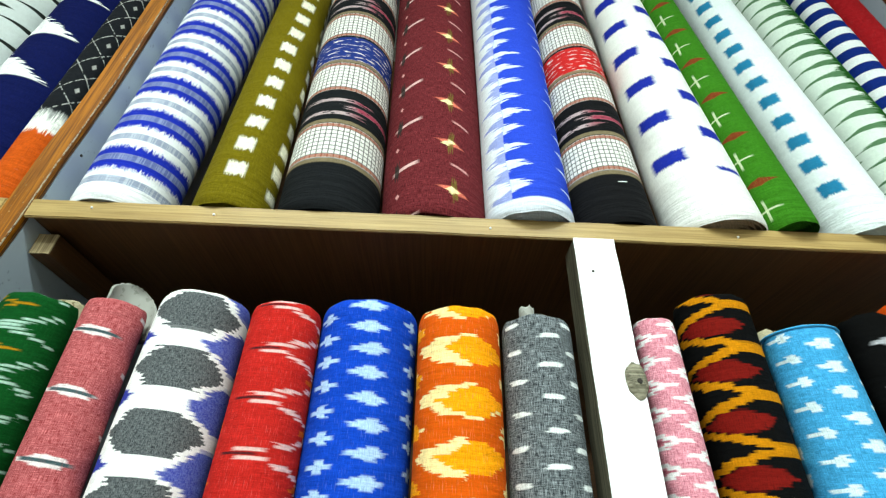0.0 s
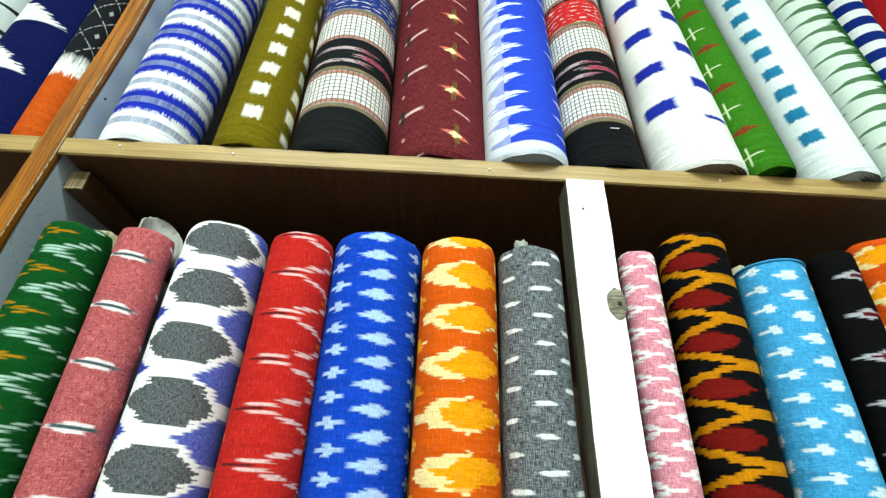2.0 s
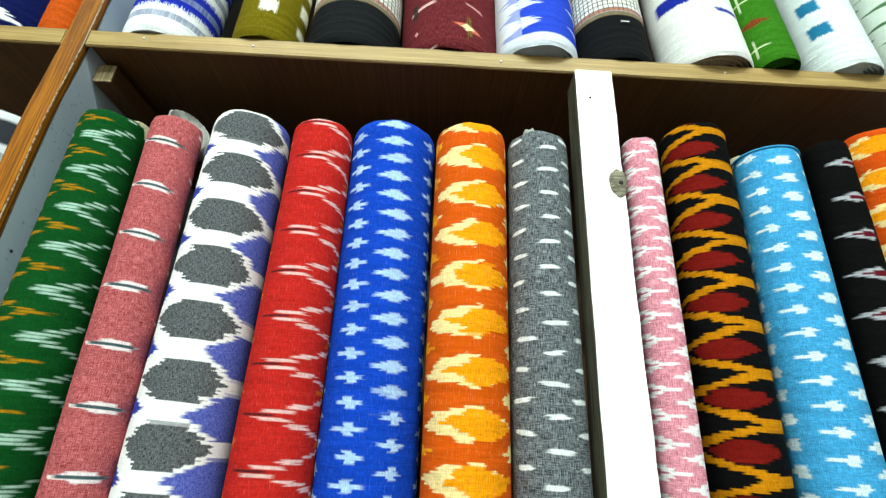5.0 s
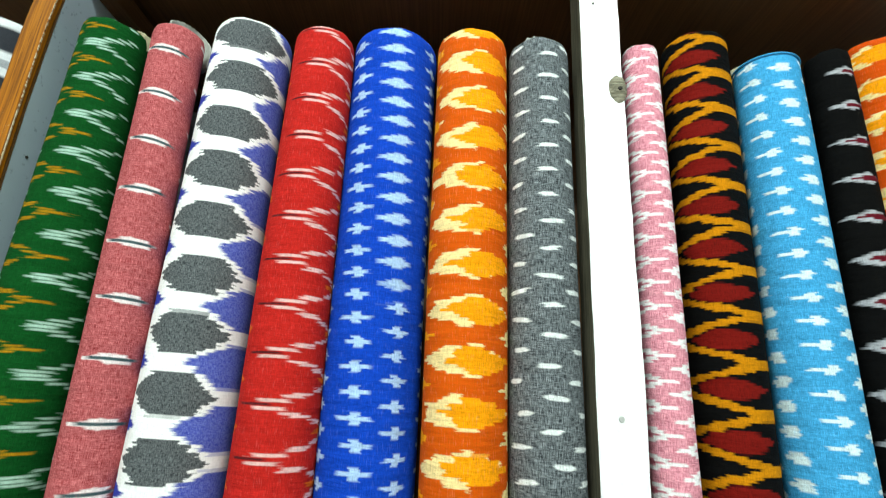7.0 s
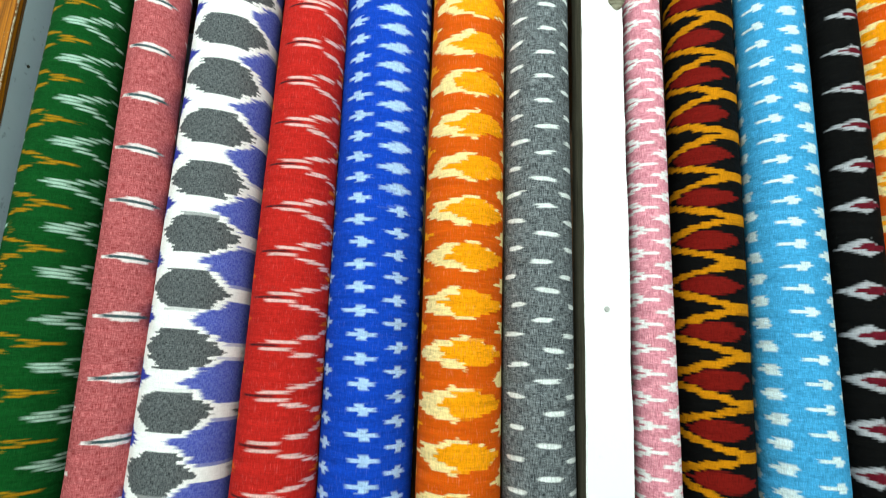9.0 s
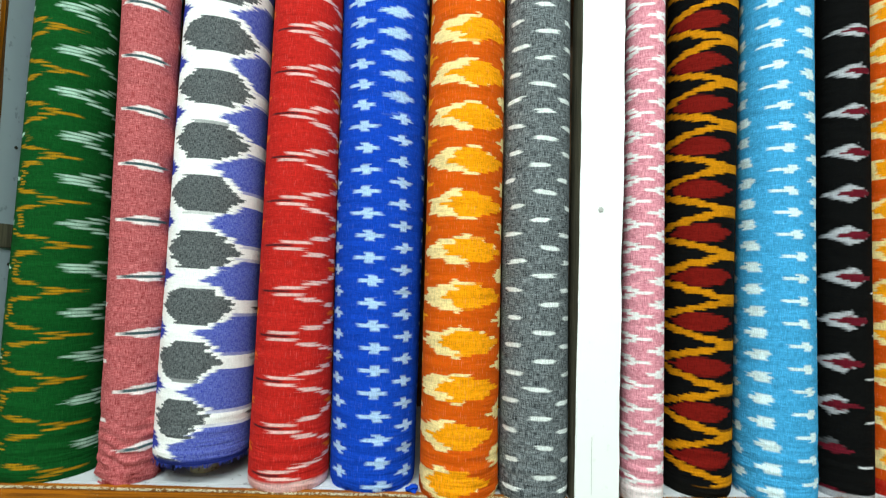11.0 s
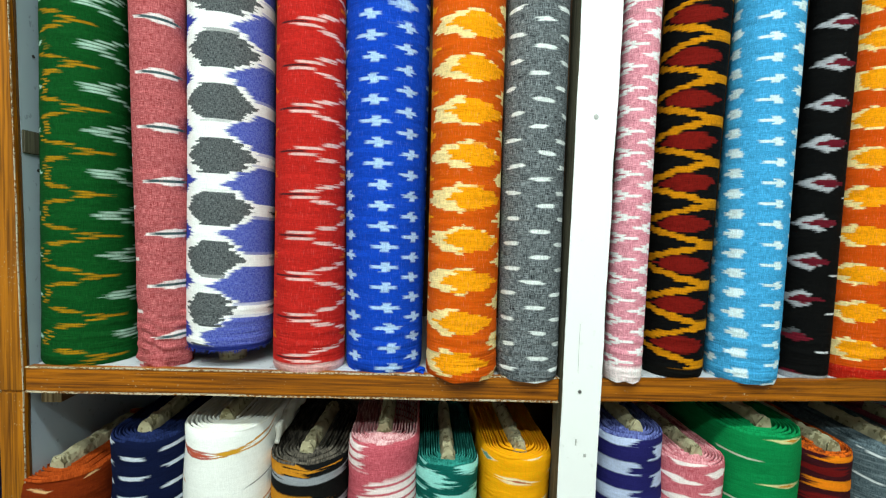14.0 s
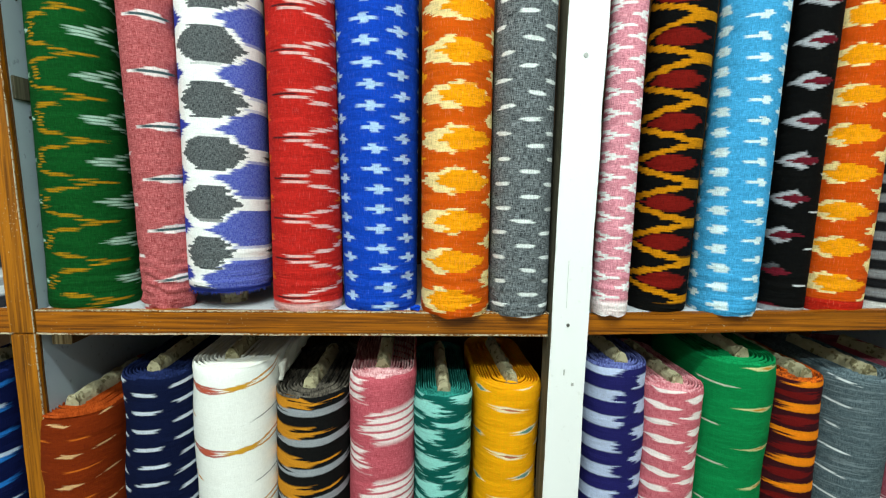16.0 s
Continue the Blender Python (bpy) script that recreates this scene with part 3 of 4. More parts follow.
def p_blackgold(t, P):
    q = feather(t, P, 0.8, 0.0036, seed=47)
    p = 0.062
    c, c2 = cell(P, p, 0.02) - P["q"] * 0.004, cell(P, p, 0.04) - P["q"] * 0.004
    a = (1.0 - abs(c) / 0.0075).mn((1.15 - abs(q - 0.45)) * 1.1).mx((1.0 - abs(c + 0.004) / 0.003).mn((-0.5 - q) * 3.0))
    o = (1.0 - abs(c2) / 0.0135).mn((-0.1 - q) * 2.0).mx(bar(q, 0.1, 0.7, c2, 0.0025))
    return [(on(a, 0.3), lin(158, 162, 168)), (on(o, 0.3), lin(206, 140, 40))]


def p_rosebar(t, P):
    q = feather(t, P, 0.5, 0.0018, seed=49)
    p = 0.15
    c, c2 = cell(P, p, 0.335) - P["q"] * 0.008, cell(P, p, 0.26) + P["q"] * 0.006
    a = (1.0 - abs(c.wrap(0.0165)) / 0.0058).mn(1.0 - abs(c) / 0.034).mn((q + 0.75 - abs(c) * 22.0) * 2.0)
    b = (1.0 - abs(c2.wrap(0.0165)) / 0.0055).mn(1.0 - abs(c2) / 0.026).mn((-0.55 - q) * 2.0)
    return [(on(a.mx(b), 0.4), lin(246, 228, 228))]


def p_tealcloud(t, P):
    q = feather(t, P, 0.9, 0.0046, seed=51)
    p = 0.058
    S = dict(v=steps(P["v"] + P["q"] * 0.004, 0.0046))
    c, c2 = cell(S, p), cell(S, p, p / 2)
    a = diamond(q, -0.6, 0.9, c, 0.0170, 1.2).mx(diamond(q, 0.75, 0.8, c2, 0.0165, 1.2)).mx(bar(q, -1.3, 0.3, c2, 0.006))
    return [(on(a, 0.2), lin(148, 212, 204))]


def p_amber(t, P):
    q = feather(t, P, 0.3, 0.0015, seed=53)
    p = 0.098
    c, c2 = cell(P, p, 0.03) + P["q"] * 0.006, cell(P, p, 0.03 + p / 2) - P["q"] * 0.006
    a, b = diamond(q, -0.2, 0.6, abs(c) - 0.0026, 0.0042), diamond(q, 0.5, 0.55, abs(c2) - 0.0026, 0.0042)
    a2, b2 = diamond(q, 1.35, 0.4, cell(P, p, 0.04), 0.006), diamond(q, -1.2, 0.4, cell(P, p, 0.065), 0.005)
    return [(on(a.mx(b).mx(a2).mx(b2), 0.5) * 0.8, lin(240, 226, 190)), (on(diamond(q, -0.15, 0.32, c, 0.0030), 0.4) * 0.8, lin(176, 70, 40)), (on(diamond(q, 0.5, 0.35, c2, 0.0045).mx(diamond(q, -1.2, 0.25, cell(P, p, 0.065), 0.005)), 0.4), lin(110, 150, 140))]


def p_violet(t, P):
    q = feather(t, P, 0.45, 0.0040, seed=55)
    p = 0.055
    c, c2 = cell(P, p), cell(P, p, p / 2)
    return [(on(bar(q, -0.85, 0.7, c, 0.0125).mx(bar(q, 0.85, 0.42, c2, 0.0135)), 0.25) * 0.92, lin(190, 200, 228))]


def p_rosedash(t, P):
    q = feather(t, P, 0.5, 0.0036, seed=57)
    p = 0.036
    c, c2 = cell(P, p), cell(P, p, p / 2)
    return [(on(diamond(q, 0.5, 0.48, c, 0.0090, 1.6).mx(diamond(q, -0.7, 0.6, c2 + P["q"] * 0.003, 0.0075, 1.4)), 0.3), lin(246, 230, 228))]


def p_jade(t, P):
    q = feather(t, P, 0.4, 0.0015, seed=59)
    p = 0.088
    c, c2 = cell(P, p, 0.52), cell(P, p, 0.475) + P["q"] * 0.006
    return [(on(diamond(q, 0.35, 0.6, c, 0.005), 0.4), lin(205, 205, 150)), (on(diamond(q, 0.4, 0.25, c, 0.003), 0.4), lin(196, 140, 60)), (on(bar(q, -0.9, 0.35, c2, 0.0018).mx(bar(q, 1.3, 0.25, c2 - 0.01, 0.002)), 0.4), lin(190, 200, 180))]


def p_emberband(t, P):
    q = feather(t, P, 0.9, 0.0036, seed=61)
    p = 0.058
    c, c2 = cell(P, p), cell(P, p, p / 2)
    o = (1.0 - abs(steps(c + P["q"] * 0.002, 0.0032)) / 0.0088).mn((q + 0.75) * 0.9)
    r = diamond(q, -0.35, 0.95, c2, 0.011, 1.4)
    return [(on(o, 0.3), lin(236, 136, 24)), (on(r, 0.3), lin(112, 24, 24))]


def p_slate(t, P):
    q = feather(t, P, 0.4, 0.0015, seed=63)
    p = 0.052
    a = bar(q, -1.0, 0.25, cell(P, p) + P["q"] * 0.015 + 0.015, 0.0022).mx(bar(q, 1.45, 0.3, cell(P, p, 0.02), 0.0025))
    st = (t.noise(t.vec(P["u"] * 12.0, P["v"] * 240.0, 6.0), 1.0, 1.0) - 0.6) * 6.0
    return [(on(st, 0.8) * 0.3, lin(160, 172, 178)), (on(a, 0.5), lin(215, 220, 222))]


def p_azuredash(t, P):
    q = feather(t, P, 0.4, 0.002, seed=65)
    p = 0.05
    return [(on(bar(q, 0.3, 0.9, cell(P, p) - P["q"] * 0.012, 0.005), 0.5), lin(40, 120, 200)), (on(bar(q, 0.9, 0.3, cell(P, p * 2, 0.02), 0.004), 0.5), lin(190, 205, 225))]


# ---- mesh helpers ----
def part(name, bm, material, parent, label=""):
    """Links a bmesh as one mesh object, under a thing or a part where one is given."""
    me = bpy.data.meshes.new(name)
    bm.to_mesh(me)
    bm.free()
    me.materials.append(material)
    ob = new(name, me)
    if parent:
        ob.parent = parent
    if label:
        tagged(ob, label)
    return ob


def box_bm(x0, x1, y0, y1, z0, z1, bevel=0.0015, cuts=0, rough=0.0, seed=0.0):
    """A board with rounded arrises; cuts and rough give it an uneven face."""
    bm = bmesh.new()
    bmesh.ops.create_cube(bm, size=1.0)
    for v in bm.verts:
        v.co = Vector((x0 + (v.co.x + 0.5) * (x1 - x0), y0 + (v.co.y + 0.5) * (y1 - y0), z0 + (v.co.z + 0.5) * (z1 - z0)))
    if cuts:
        d = max(range(3), key=lambda i: (x1 - x0, y1 - y0, z1 - z0)[i])
        long = [e for e in bm.edges if abs((e.verts[0].co - e.verts[1].co)[d]) > 1e-6]
        bmesh.ops.subdivide_edges(bm, edges=long, cuts=cuts, use_grid_fill=True)
    if bevel:
        sharp = [e for e in bm.edges if len(e.link_faces) == 2 and e.calc_face_angle(0) > 0.5]
        bmesh.ops.bevel(bm, geom=sharp, offset=bevel, segments=2, affect="EDGES")
    if rough:
        for v in bm.verts:
            v.co += noise.noise_vector(v.co * 14.0 + Vector((seed, 0, 0))) * rough
    return bm


def grid_bm(rows, uvs, closed_v=False, smooth=True):
    """A sheet from rows of points with its cloth coordinates."""
    bm = bmesh.new()
    lay = bm.loops.layers.uv.new("cloth")
    vs = [[bm.verts.new(p) for p in row] for row in rows]
    for j in range(len(rows) - 1):
        for i in range(len(rows[0]) - 1):
            f = bm.faces.new((vs[j][i], vs[j][i + 1], vs[j + 1][i + 1], vs[j + 1][i]))
            f.smooth = smooth
            for lp, (a, b) in zip(f.loops, ((j, i), (j, i + 1), (j + 1, i + 1), (j + 1, i))):
                lp[lay].uv = uvs[a][b]
    return bm


def join_bm(target, other):
    me = bpy.data.meshes.new("tmp")
    other.to_mesh(me)
    other.free()
    target.from_mesh(me)
    bpy.data.meshes.remove(me)


def thing(name, place, label, category, group=""):
    ob = new(name)
    ob.empty_display_size = 0.05
    ob.location = place
    return tagged(ob, label, category, group)


# ---- rolls of cloth ----
VIEW = Vector((-0.035, -0.05))


def roll(label, group, foot, head, z0, z1, material, seed, front=0.69, lean=0.0, core=None, gather=0.0, flare=0.0, hem=None):
    """A roll of cloth stood on end. foot, head: (x, radius) at its two ends."""
    (xb, rb), (xt, rt) = foot, head
    yb, yt = front + rb, front + lean + rt
    h = z1 - z0
    ob = thing("fabric_roll", (xb, yb, z0), label, "fabric roll", group)
    face = math.atan2(VIEW.y - yb, VIEW.x - xb)
    nu, nv = 72, 46
    heights = [0.0, 0.003, 0.008, 0.016, 0.03] + [0.03 + (h - 0.06) * (i + 1) / (nv - 9) for i in range(nv - 10)] + [h - 0.03, h - 0.014, h - 0.006, h - 0.002, h]
    if gather:
        heights = sorted(set(heights[:5] + heights[12:] + [0.03 + 0.0045 * i for i in range(44)]))
        heights = [z for i, z in enumerate(heights) if i == 0 or z - heights[i - 1] > 0.0018]
    rows, uvs = [], []
    for z in heights:
        f = z / h
        r = rb + (rt - rb) * f
        end = min(z, h - z)
        round_off = 1.0 - 0.05 * max(0.0, 1.0 - end / 0.014) ** 2
        ax, ay = (xt - xb) * f, (yt - yb) * f
        row, uv = [], []
        for i in range(nu + 1):
            a = -math.pi + 2 * math.pi * i / nu
            th = face + a
            c, s = math.cos(th), math.sin(th)
            w = noise.noise(Vector((c * 1.3 + seed * 7, s * 1.3, z * 3.5))) * 0.022
            w += noise.noise(Vector((c * 2.5, s * 2.5 + seed * 3, z * 26))) * (0.006 + gather * max(0.0, 1 - z / 0.22))
            if gather:
                ph = z * 300 + c * 3.2 + 4.0 * noise.noise(Vector((c * 1.2 + seed, s, z * 16)))
                w += min(0.09, gather * 1.0) * max(0.0, 1 - z / 0.19) ** 1.2 * math.sin(ph) * (0.5 + noise.noise(Vector((s * 1.5, c * 1.5 + seed, z * 22))))
            w += flare * max(0.0, 1 - z / 0.12) ** 2
            lap = 0.012 * (0.5 - ((a - 2.2 - seed) % (2 * math.pi)) / (2 * math.pi))
            rr = r * round_off * (1 + w + lap)
            dz = 0.0
            if end < 0.002:
                dz = noise.noise(Vector((c * 2, s * 2, seed * 5 + z))) * 0.004
            row.append((ax + rr * c, ay + rr * s, z + dz))
            uv.append((a, z))
        rows.append(row)
        uvs.append(uv)
    part("cloth", grid_bm(rows, uvs), material, ob)
    # the wound layers that show at the two ends
    for name, zb, up, ax, ay, re in (("foot_winding", 0.001, 1, 0.0, 0.0, rb), ("head_winding", h - 0.001, -1, xt - xb, yt - yb, rt)):
        turns, n = 7, 168
        lo, hi, luv, huv = [], [], [], []
        for i in range(n + 1):
            g = i / n
            a = g * turns * 2 * math.pi + seed
            rr = re * (0.945 - 0.70 * g) * (1 + 0.03 * noise.noise(Vector((math.cos(a) * 2, math.sin(a) * 2, seed))))
            dz = 0.003 * noise.noise(Vector((a * 0.7, seed, 2.0)))
            lo.append((ax + rr * math.cos(a), ay + rr * math.sin(a), zb + dz))
            hi.append((ax + rr * math.cos(a), ay + rr * math.sin(a), zb + up * 0.016))
            luv.append((a * 0.3, 0.004))
            huv.append((a * 0.3, 0.012))
        bm = grid_bm([lo, hi], [luv, huv])
        disc = [(ax + re * 0.95 * math.cos(2 * math.pi * i / 32), ay + re * 0.95 * math.sin(2 * math.pi * i / 32), zb + up * 0.014) for i in range(32)]
        bm.faces.new([bm.verts.new(p) for p in disc])
        part(name, bm, hem or material, ob)
    if core:
        cr, rise, dx, dy, mat = core
        rows = []
        for z, k in ((-0.02, 1.0), (rise - 0.004, 1.0), (rise, 0.97), (rise - 0.002, 0.78), (-0.02, 0.76)):
            rows.append([(xt - xb + dx + cr * k * math.cos(2 * math.pi * i / 24), yt - yb + dy + cr * k * math.sin(2 * math.pi * i / 24),
                          h + z + 0.006 * noise.noise(Vector((math.cos(i * 0.26) * 2, math.sin(i * 0.26) * 2, seed))) * (1 if rise else 0)) for i in range(25)])
        part("core", grid_bm(rows, [[(0, 0)] * 25] * 5), mat, ob, "grey card core")
    return ob


# ---- folded bolts of cloth ----
def bolt(label, x, hw, top, material, edge, seed, foot, depth=0.34, front=0.70, core=True, core_back=0.05, turn=0.0, layers=9):
    """A flat bolt, cloth wound round a board and stood on end with its narrow side to the aisle."""
    k = (front + hw - VIEW.y - 0.09) / (0.72 - VIEW.y - 0.09)
    x, hw = VIEW.x + (x - VIEW.x) * k, hw * k
    h = top - foot
    ob = thing("fabric_bolt", (x, front + hw, foot), label, "fabric bolt", "folded bolts on the lower shelf")
    ob.rotation_euler = (0, 0, radians(turn))
    run = depth - 2 * hw
    na, nl = 14, 8
    outline = []   # (x, y, arc) from the back, round the front and back again, at unit inset

    def path(inset):
        w = hw - inset
        pts = []
        for i in range(nl):
            pts.append((-w, run * (1 - i / nl), -(run * (1 - i / nl)) - hw * math.pi / 2))
        for i in range(na + 1):
            a = math.pi + math.pi * i / na
            pts.append((w * math.cos(a), w * math.sin(a), hw * (a - 1.5 * math.pi)))
        for i in range(1, nl + 1):
            pts.append((w, run * i / nl, run * i / nl + hw * math.pi / 2))
        for i in range(1, na + 1):
            a = math.pi * i / na
            pts.append((w * math.cos(a), run + w * math.sin(a), run + hw * math.pi / 2 + hw * a))
        return pts

    base = path(0.0)
    rows, uvs = [], []
    for z in [h * i / 14 for i in range(14)] + [h - 0.012, h - 0.004, h]:
        end = h - z
        ro = 0.0 if end > 0.012 else 0.004 * (1 - end / 0.012) ** 2
        row = []
        for px, py, arc in path(ro):
            n = noise.noise(Vector((px * 14 + seed * 3, py * 9, z * 7))) * 0.006
            m = noise.noise(Vector((px * 22, py * 22 + seed, z * 45))) * 0.0022
            sc = 1 + (n + m) / hw
            row.append((px * sc, py + (n + m) * (-1 if py < 0 else 0), z + 0.004 * noise.noise(Vector((px * 30, py * 9, seed))) * (end < 0.013)))
        rows.append(row)
        uvs.append([(arc / hw, z) for _, _, arc in base])
    part("cloth", grid_bm(rows, uvs), material, ob)
    # folded layers on the upper end
    pitch = (hw - 0.015) / layers
    bm = bmesh.new()
    for i in range(layers):
        drop = 0.004 * noise.noise(Vector((i * 1.7, seed, 0.3)))
        strips = []
        for ins, dz in ((i * pitch + 0.003, -0.003), (i * pitch + 0.003 + pitch * 0.25, 0.0012), (i * pitch + 0.003 + pitch * 0.5, 0.0), (i * pitch + 0.003 + pitch * 0.7, -0.02)):
            strips.append([(px + 0.0016 * noise.noise(Vector((px * 40, py * 40, i + seed))), py, h + dz + drop + 0.0035 * noise.noise(Vector((px * 30, py * 14, seed + i * 0.15)))) for px, py, _ in path(ins)])
        arcs = [(arc * 5.0 + i * 0.4, (0.31 + 0.047 * i) % h) for _, _, arc in base]
        join_bm(bm, grid_bm(strips, [arcs] * 4))
    part("fold_end", bm, edge, ob)
    if core:
        n = 60
        rows = []
        w0 = 0.0125
        y0 = -hw + core_back
        for i in range(n + 1):
            y = y0 + (depth - 2 * hw - y0) * i / n
            row = []
            for a in range(17):
                th = math.pi * (a / 16)
                g = noise.noise(Vector((a * 0.4, y * 45, seed))) + 0.2 * noise.noise(Vector((a * 1.3, y * 190, seed)))
                lump = 1 + 0.14 * g + (0.14 * noise.noise(Vector((y * 38, seed, 1))))
                row.append((w0 * lump * math.cos(th) * 1.15, y + (0.004 * g if i == 0 else 0), h - 0.018 + 0.046 * math.sin(th) ** 0.6 * (0.85 + 0.14 * g)))
            rows.append(row)
        bm = grid_bm(rows, [[(0, 0)] * 17] * (n + 1))
        bm.verts.ensure_lookup_table()
        bm.faces.new([bm.verts[a] for a in range(17)])
        part("core_board", bm, CARD, ob, "torn grey card core")
    return ob


# ---- room ----
def slab(name, x0, x1, y0, y1, z0, z1, mat):
    return tagged(part(name, box_bm(x0, x1, y0, y1, z0, z1, 0.0), mat, None), kind="structure")


slab("floor", -3.2, 3.6, -4.2, 1.4, -0.1, 0.0, FLOOR)
slab("ceiling", -3.2, 3.6, -4.2, 1.4, CEILING, CEILING + 0.1, CEIL)
slab("wall_north", -3.2, 3.6, 1.30, 1.4, 0.0, CEILING, WALL)
slab("wall_south", -3.2, 3.6, -4.2, -4.1, 0.0, CEILING, WALL)
slab("wall_west", -3.2, -3.1, -4.1, 1.3, 0.0, CEILING, WALL)
slab("wall_east", 3.5, 3.6, -4.1, 1.3, 0.0, CEILING, WALL)

glow = Tree("lamp_diffuser")
glow.bsdf.inputs["Emission Color"].default_value = (0.85, 1.0, 0.955, 1)
glow.bsdf.inputs["Emission Strength"].default_value = 4.0
for lx, ly in LAMPS:
    fix = thing("ceiling_light", (lx, ly, CEILING), "white rectangular ceiling light fixed to the ceiling", "ceiling light", "ceiling lights")
    part("housing", box_bm(-0.62, 0.62, -0.16, 0.16, -0.05, 0.0, 0.004), CEIL, fix)
    part("diffuser", box_bm(-0.6, 0.6, -0.14, 0.14, -0.056, -0.0502, 0.002), glow.m, fix)
    data = bpy.data.lights.new("tube_lamp", "AREA")
    data.shape, data.size, data.size_y, data.energy, data.color = "RECTANGLE", 1.2, 0.28, LAMP_WATTS, (0.85, 1.0, 0.955)
    new("tube_lamp", data).matrix_world = pose(lx, ly, CEILING - 0.065)

# ---- shelving ----
PL, PR = -0.799, -0.757       # the upright panel between two bays
EAST = 1.245
LOW, UP = 0.998, 2.338        # tops of the two shelves
unit = thing("wall_shelving", (0, 0, 0), "built-in wooden shelving with varnished edges and a white post", "shelving")


def board(name, *a, mat, label="", bevel=0.0015, **kw):
    return part(name, box_bm(*a, bevel, **kw), mat, unit, label)


BOW = ((0.0, 0.0), (0.95, -0.003), (1.3, -0.010), (1.6, -0.016), (1.9, -0.023), (2.1, -0.023), (2.338, -0.012), (2.7, 0.0), (4.0, 0.0))


def bow(z):
    """How far the panel between the bays has warped sideways at height z."""
    for (z0, a), (z1, b) in zip(BOW, BOW[1:]):
        if z <= z1:
            f = (z - z0) / (z1 - z0)
            return a + (b - a) * f * f * (3 - 2 * f) if abs(b - a) > 0.008 else a + (b - a) * f
    return 0.0


def warped(ob):
    for v in ob.data.vertices:
        v.co.x += bow(v.co.z)


board("back_panel", -1.9, 2.0, 1.262, 1.298, 0.0, 3.6, mat=BROWN, label="dark brown back board")
for x0, x1 in ((PL - 0.002, PR), (EAST, EAST + 0.042), (-1.9, -1.86)):
    boards = [
        board("side_panel", x0 + 0.001, x1 - 0.001, 0.7165, 1.26, 0.0, 3.6, mat=LAMINATE, label="blue-grey laminate panel", cuts=90),
        # thin dark brown strip, shade behind the edging put in as colour
        board("edge_shade_strip", x0 + 0.0006, x1 - 0.0006, 0.7125, 0.716, 0.0, 3.6, mat=BROWN, label="dark strip standing in for shade behind the edging", bevel=0.0, cuts=120, rough=0.0008),
        board("panel_edge", x0, x1, 0.70, 0.712, 0.0, 0.9525, mat=TRIM, label="worn varnished wood edging", bevel=0.002, cuts=30, rough=0.0012),
        board("panel_edge", x0, x1, 0.70, 0.712, 0.954, 3.6, mat=TRIM, label="worn varnished wood edging", bevel=0.002, cuts=120, rough=0.0012, seed=2.0),
        board("paint_line", x1 - 0.0010, x1 + 0.0003, 0.6996, 0.7020, 0.0, 3.6, mat=CHIPPED, label="flaked white paint line", bevel=0.0, cuts=240, rough=0.0009, seed=7.0)]
    if x1 == PR:
        for ob in boards:
            warped(ob)
for x0, x1 in ((PR + bow(UP) + 0.001, EAST), (-1.86, PL + bow(UP) - 0.003)):
    board("shelf_board", x0, x1, 0.7085, 1.26, UP - 0.03, UP - 0.004, mat=BROWN, label="dark stained shelf board")
    board("edge_strip", x0, x1, 0.70, 0.708, UP - 0.04, UP, mat=LIP_PALE, label="pale pine edge strip", bevel=0.002, cuts=40, rough=0.0008)
for x0, x1 in ((PR - 0.004, EAST), (-1.86, PL)):
    board("shelf_board", x0, x1, 0.735, 1.26, LOW - 0.032, LOW - 0.01, mat=BROWN, label="dark stained shelf board")
    board("shelf_top", x0, x1, 0.7205 if x0 < PL else 0.735, 1.26, LOW - 0.0098, LOW - 0.003, mat=SHELF_TOP, label="pale grey painted shelf surface")
board("shelf_top", PR, 0.2835, 0.7203, 0.7348, LOW - 0.0098, LOW - 0.003, mat=SHELF_TOP, bevel=0.0)
board("edge_strip", -1.86, PL, 0.70, 0.72, LOW - 0.043, LOW, mat=LIP_RED, label="varnished redwood edge strip", bevel=0.002, cuts=30, rough=0.001)
board("edge_strip", PR, 0.2065, 0.70, 0.72, LOW - 0.043, LOW, mat=LIP_RED, label="varnished redwood edge strip with chipped paint", bevel=0.002, cuts=40, rough=0.001)
right_lip = board("edge_strip", 0.2835, EAST, 0.712, 0.732, LOW - 0.047, LOW - 0.006, mat=LIP_RED, label="varnished redwood edge strip with chipped paint", bevel=0.002, cuts=40, rough=0.001)
for v in right_lip.data.vertices:
    v.co.z += 0.022 * (v.co.x - 0.29)
board("shelf_board", PR, EAST, 0.715, 1.26, 0.25, 0.275, mat=SHELF_TOP, label="painted lower shelf board")
board("shelf_board", -1.86, PL, 0.715, 1.26, 0.25, 0.275, mat=SHELF_TOP, label="painted lower shelf board")
# flaked paint along the edges of the strips
board("paint_line", PR, 0.2065, 0.7003, 0.706, LOW - 0.0008, LOW + 0.0009, mat=CHIPPED, label="flaked white paint line", bevel=0.0, cuts=160, rough=0.0011, seed=5.0)

for x0, x1, y0, dz in ((PR, 0.2065, 0.6985, 0.0), (-1.86, PL, 0.6985, 0.0)):
    board("paint_line", x0, x1, y0, y0 + 0.012, LOW - 0.0452, LOW - 0.0428, mat=CHIPPED, label="flaked white paint line", bevel=0.0, cuts=160, rough=0.0012)
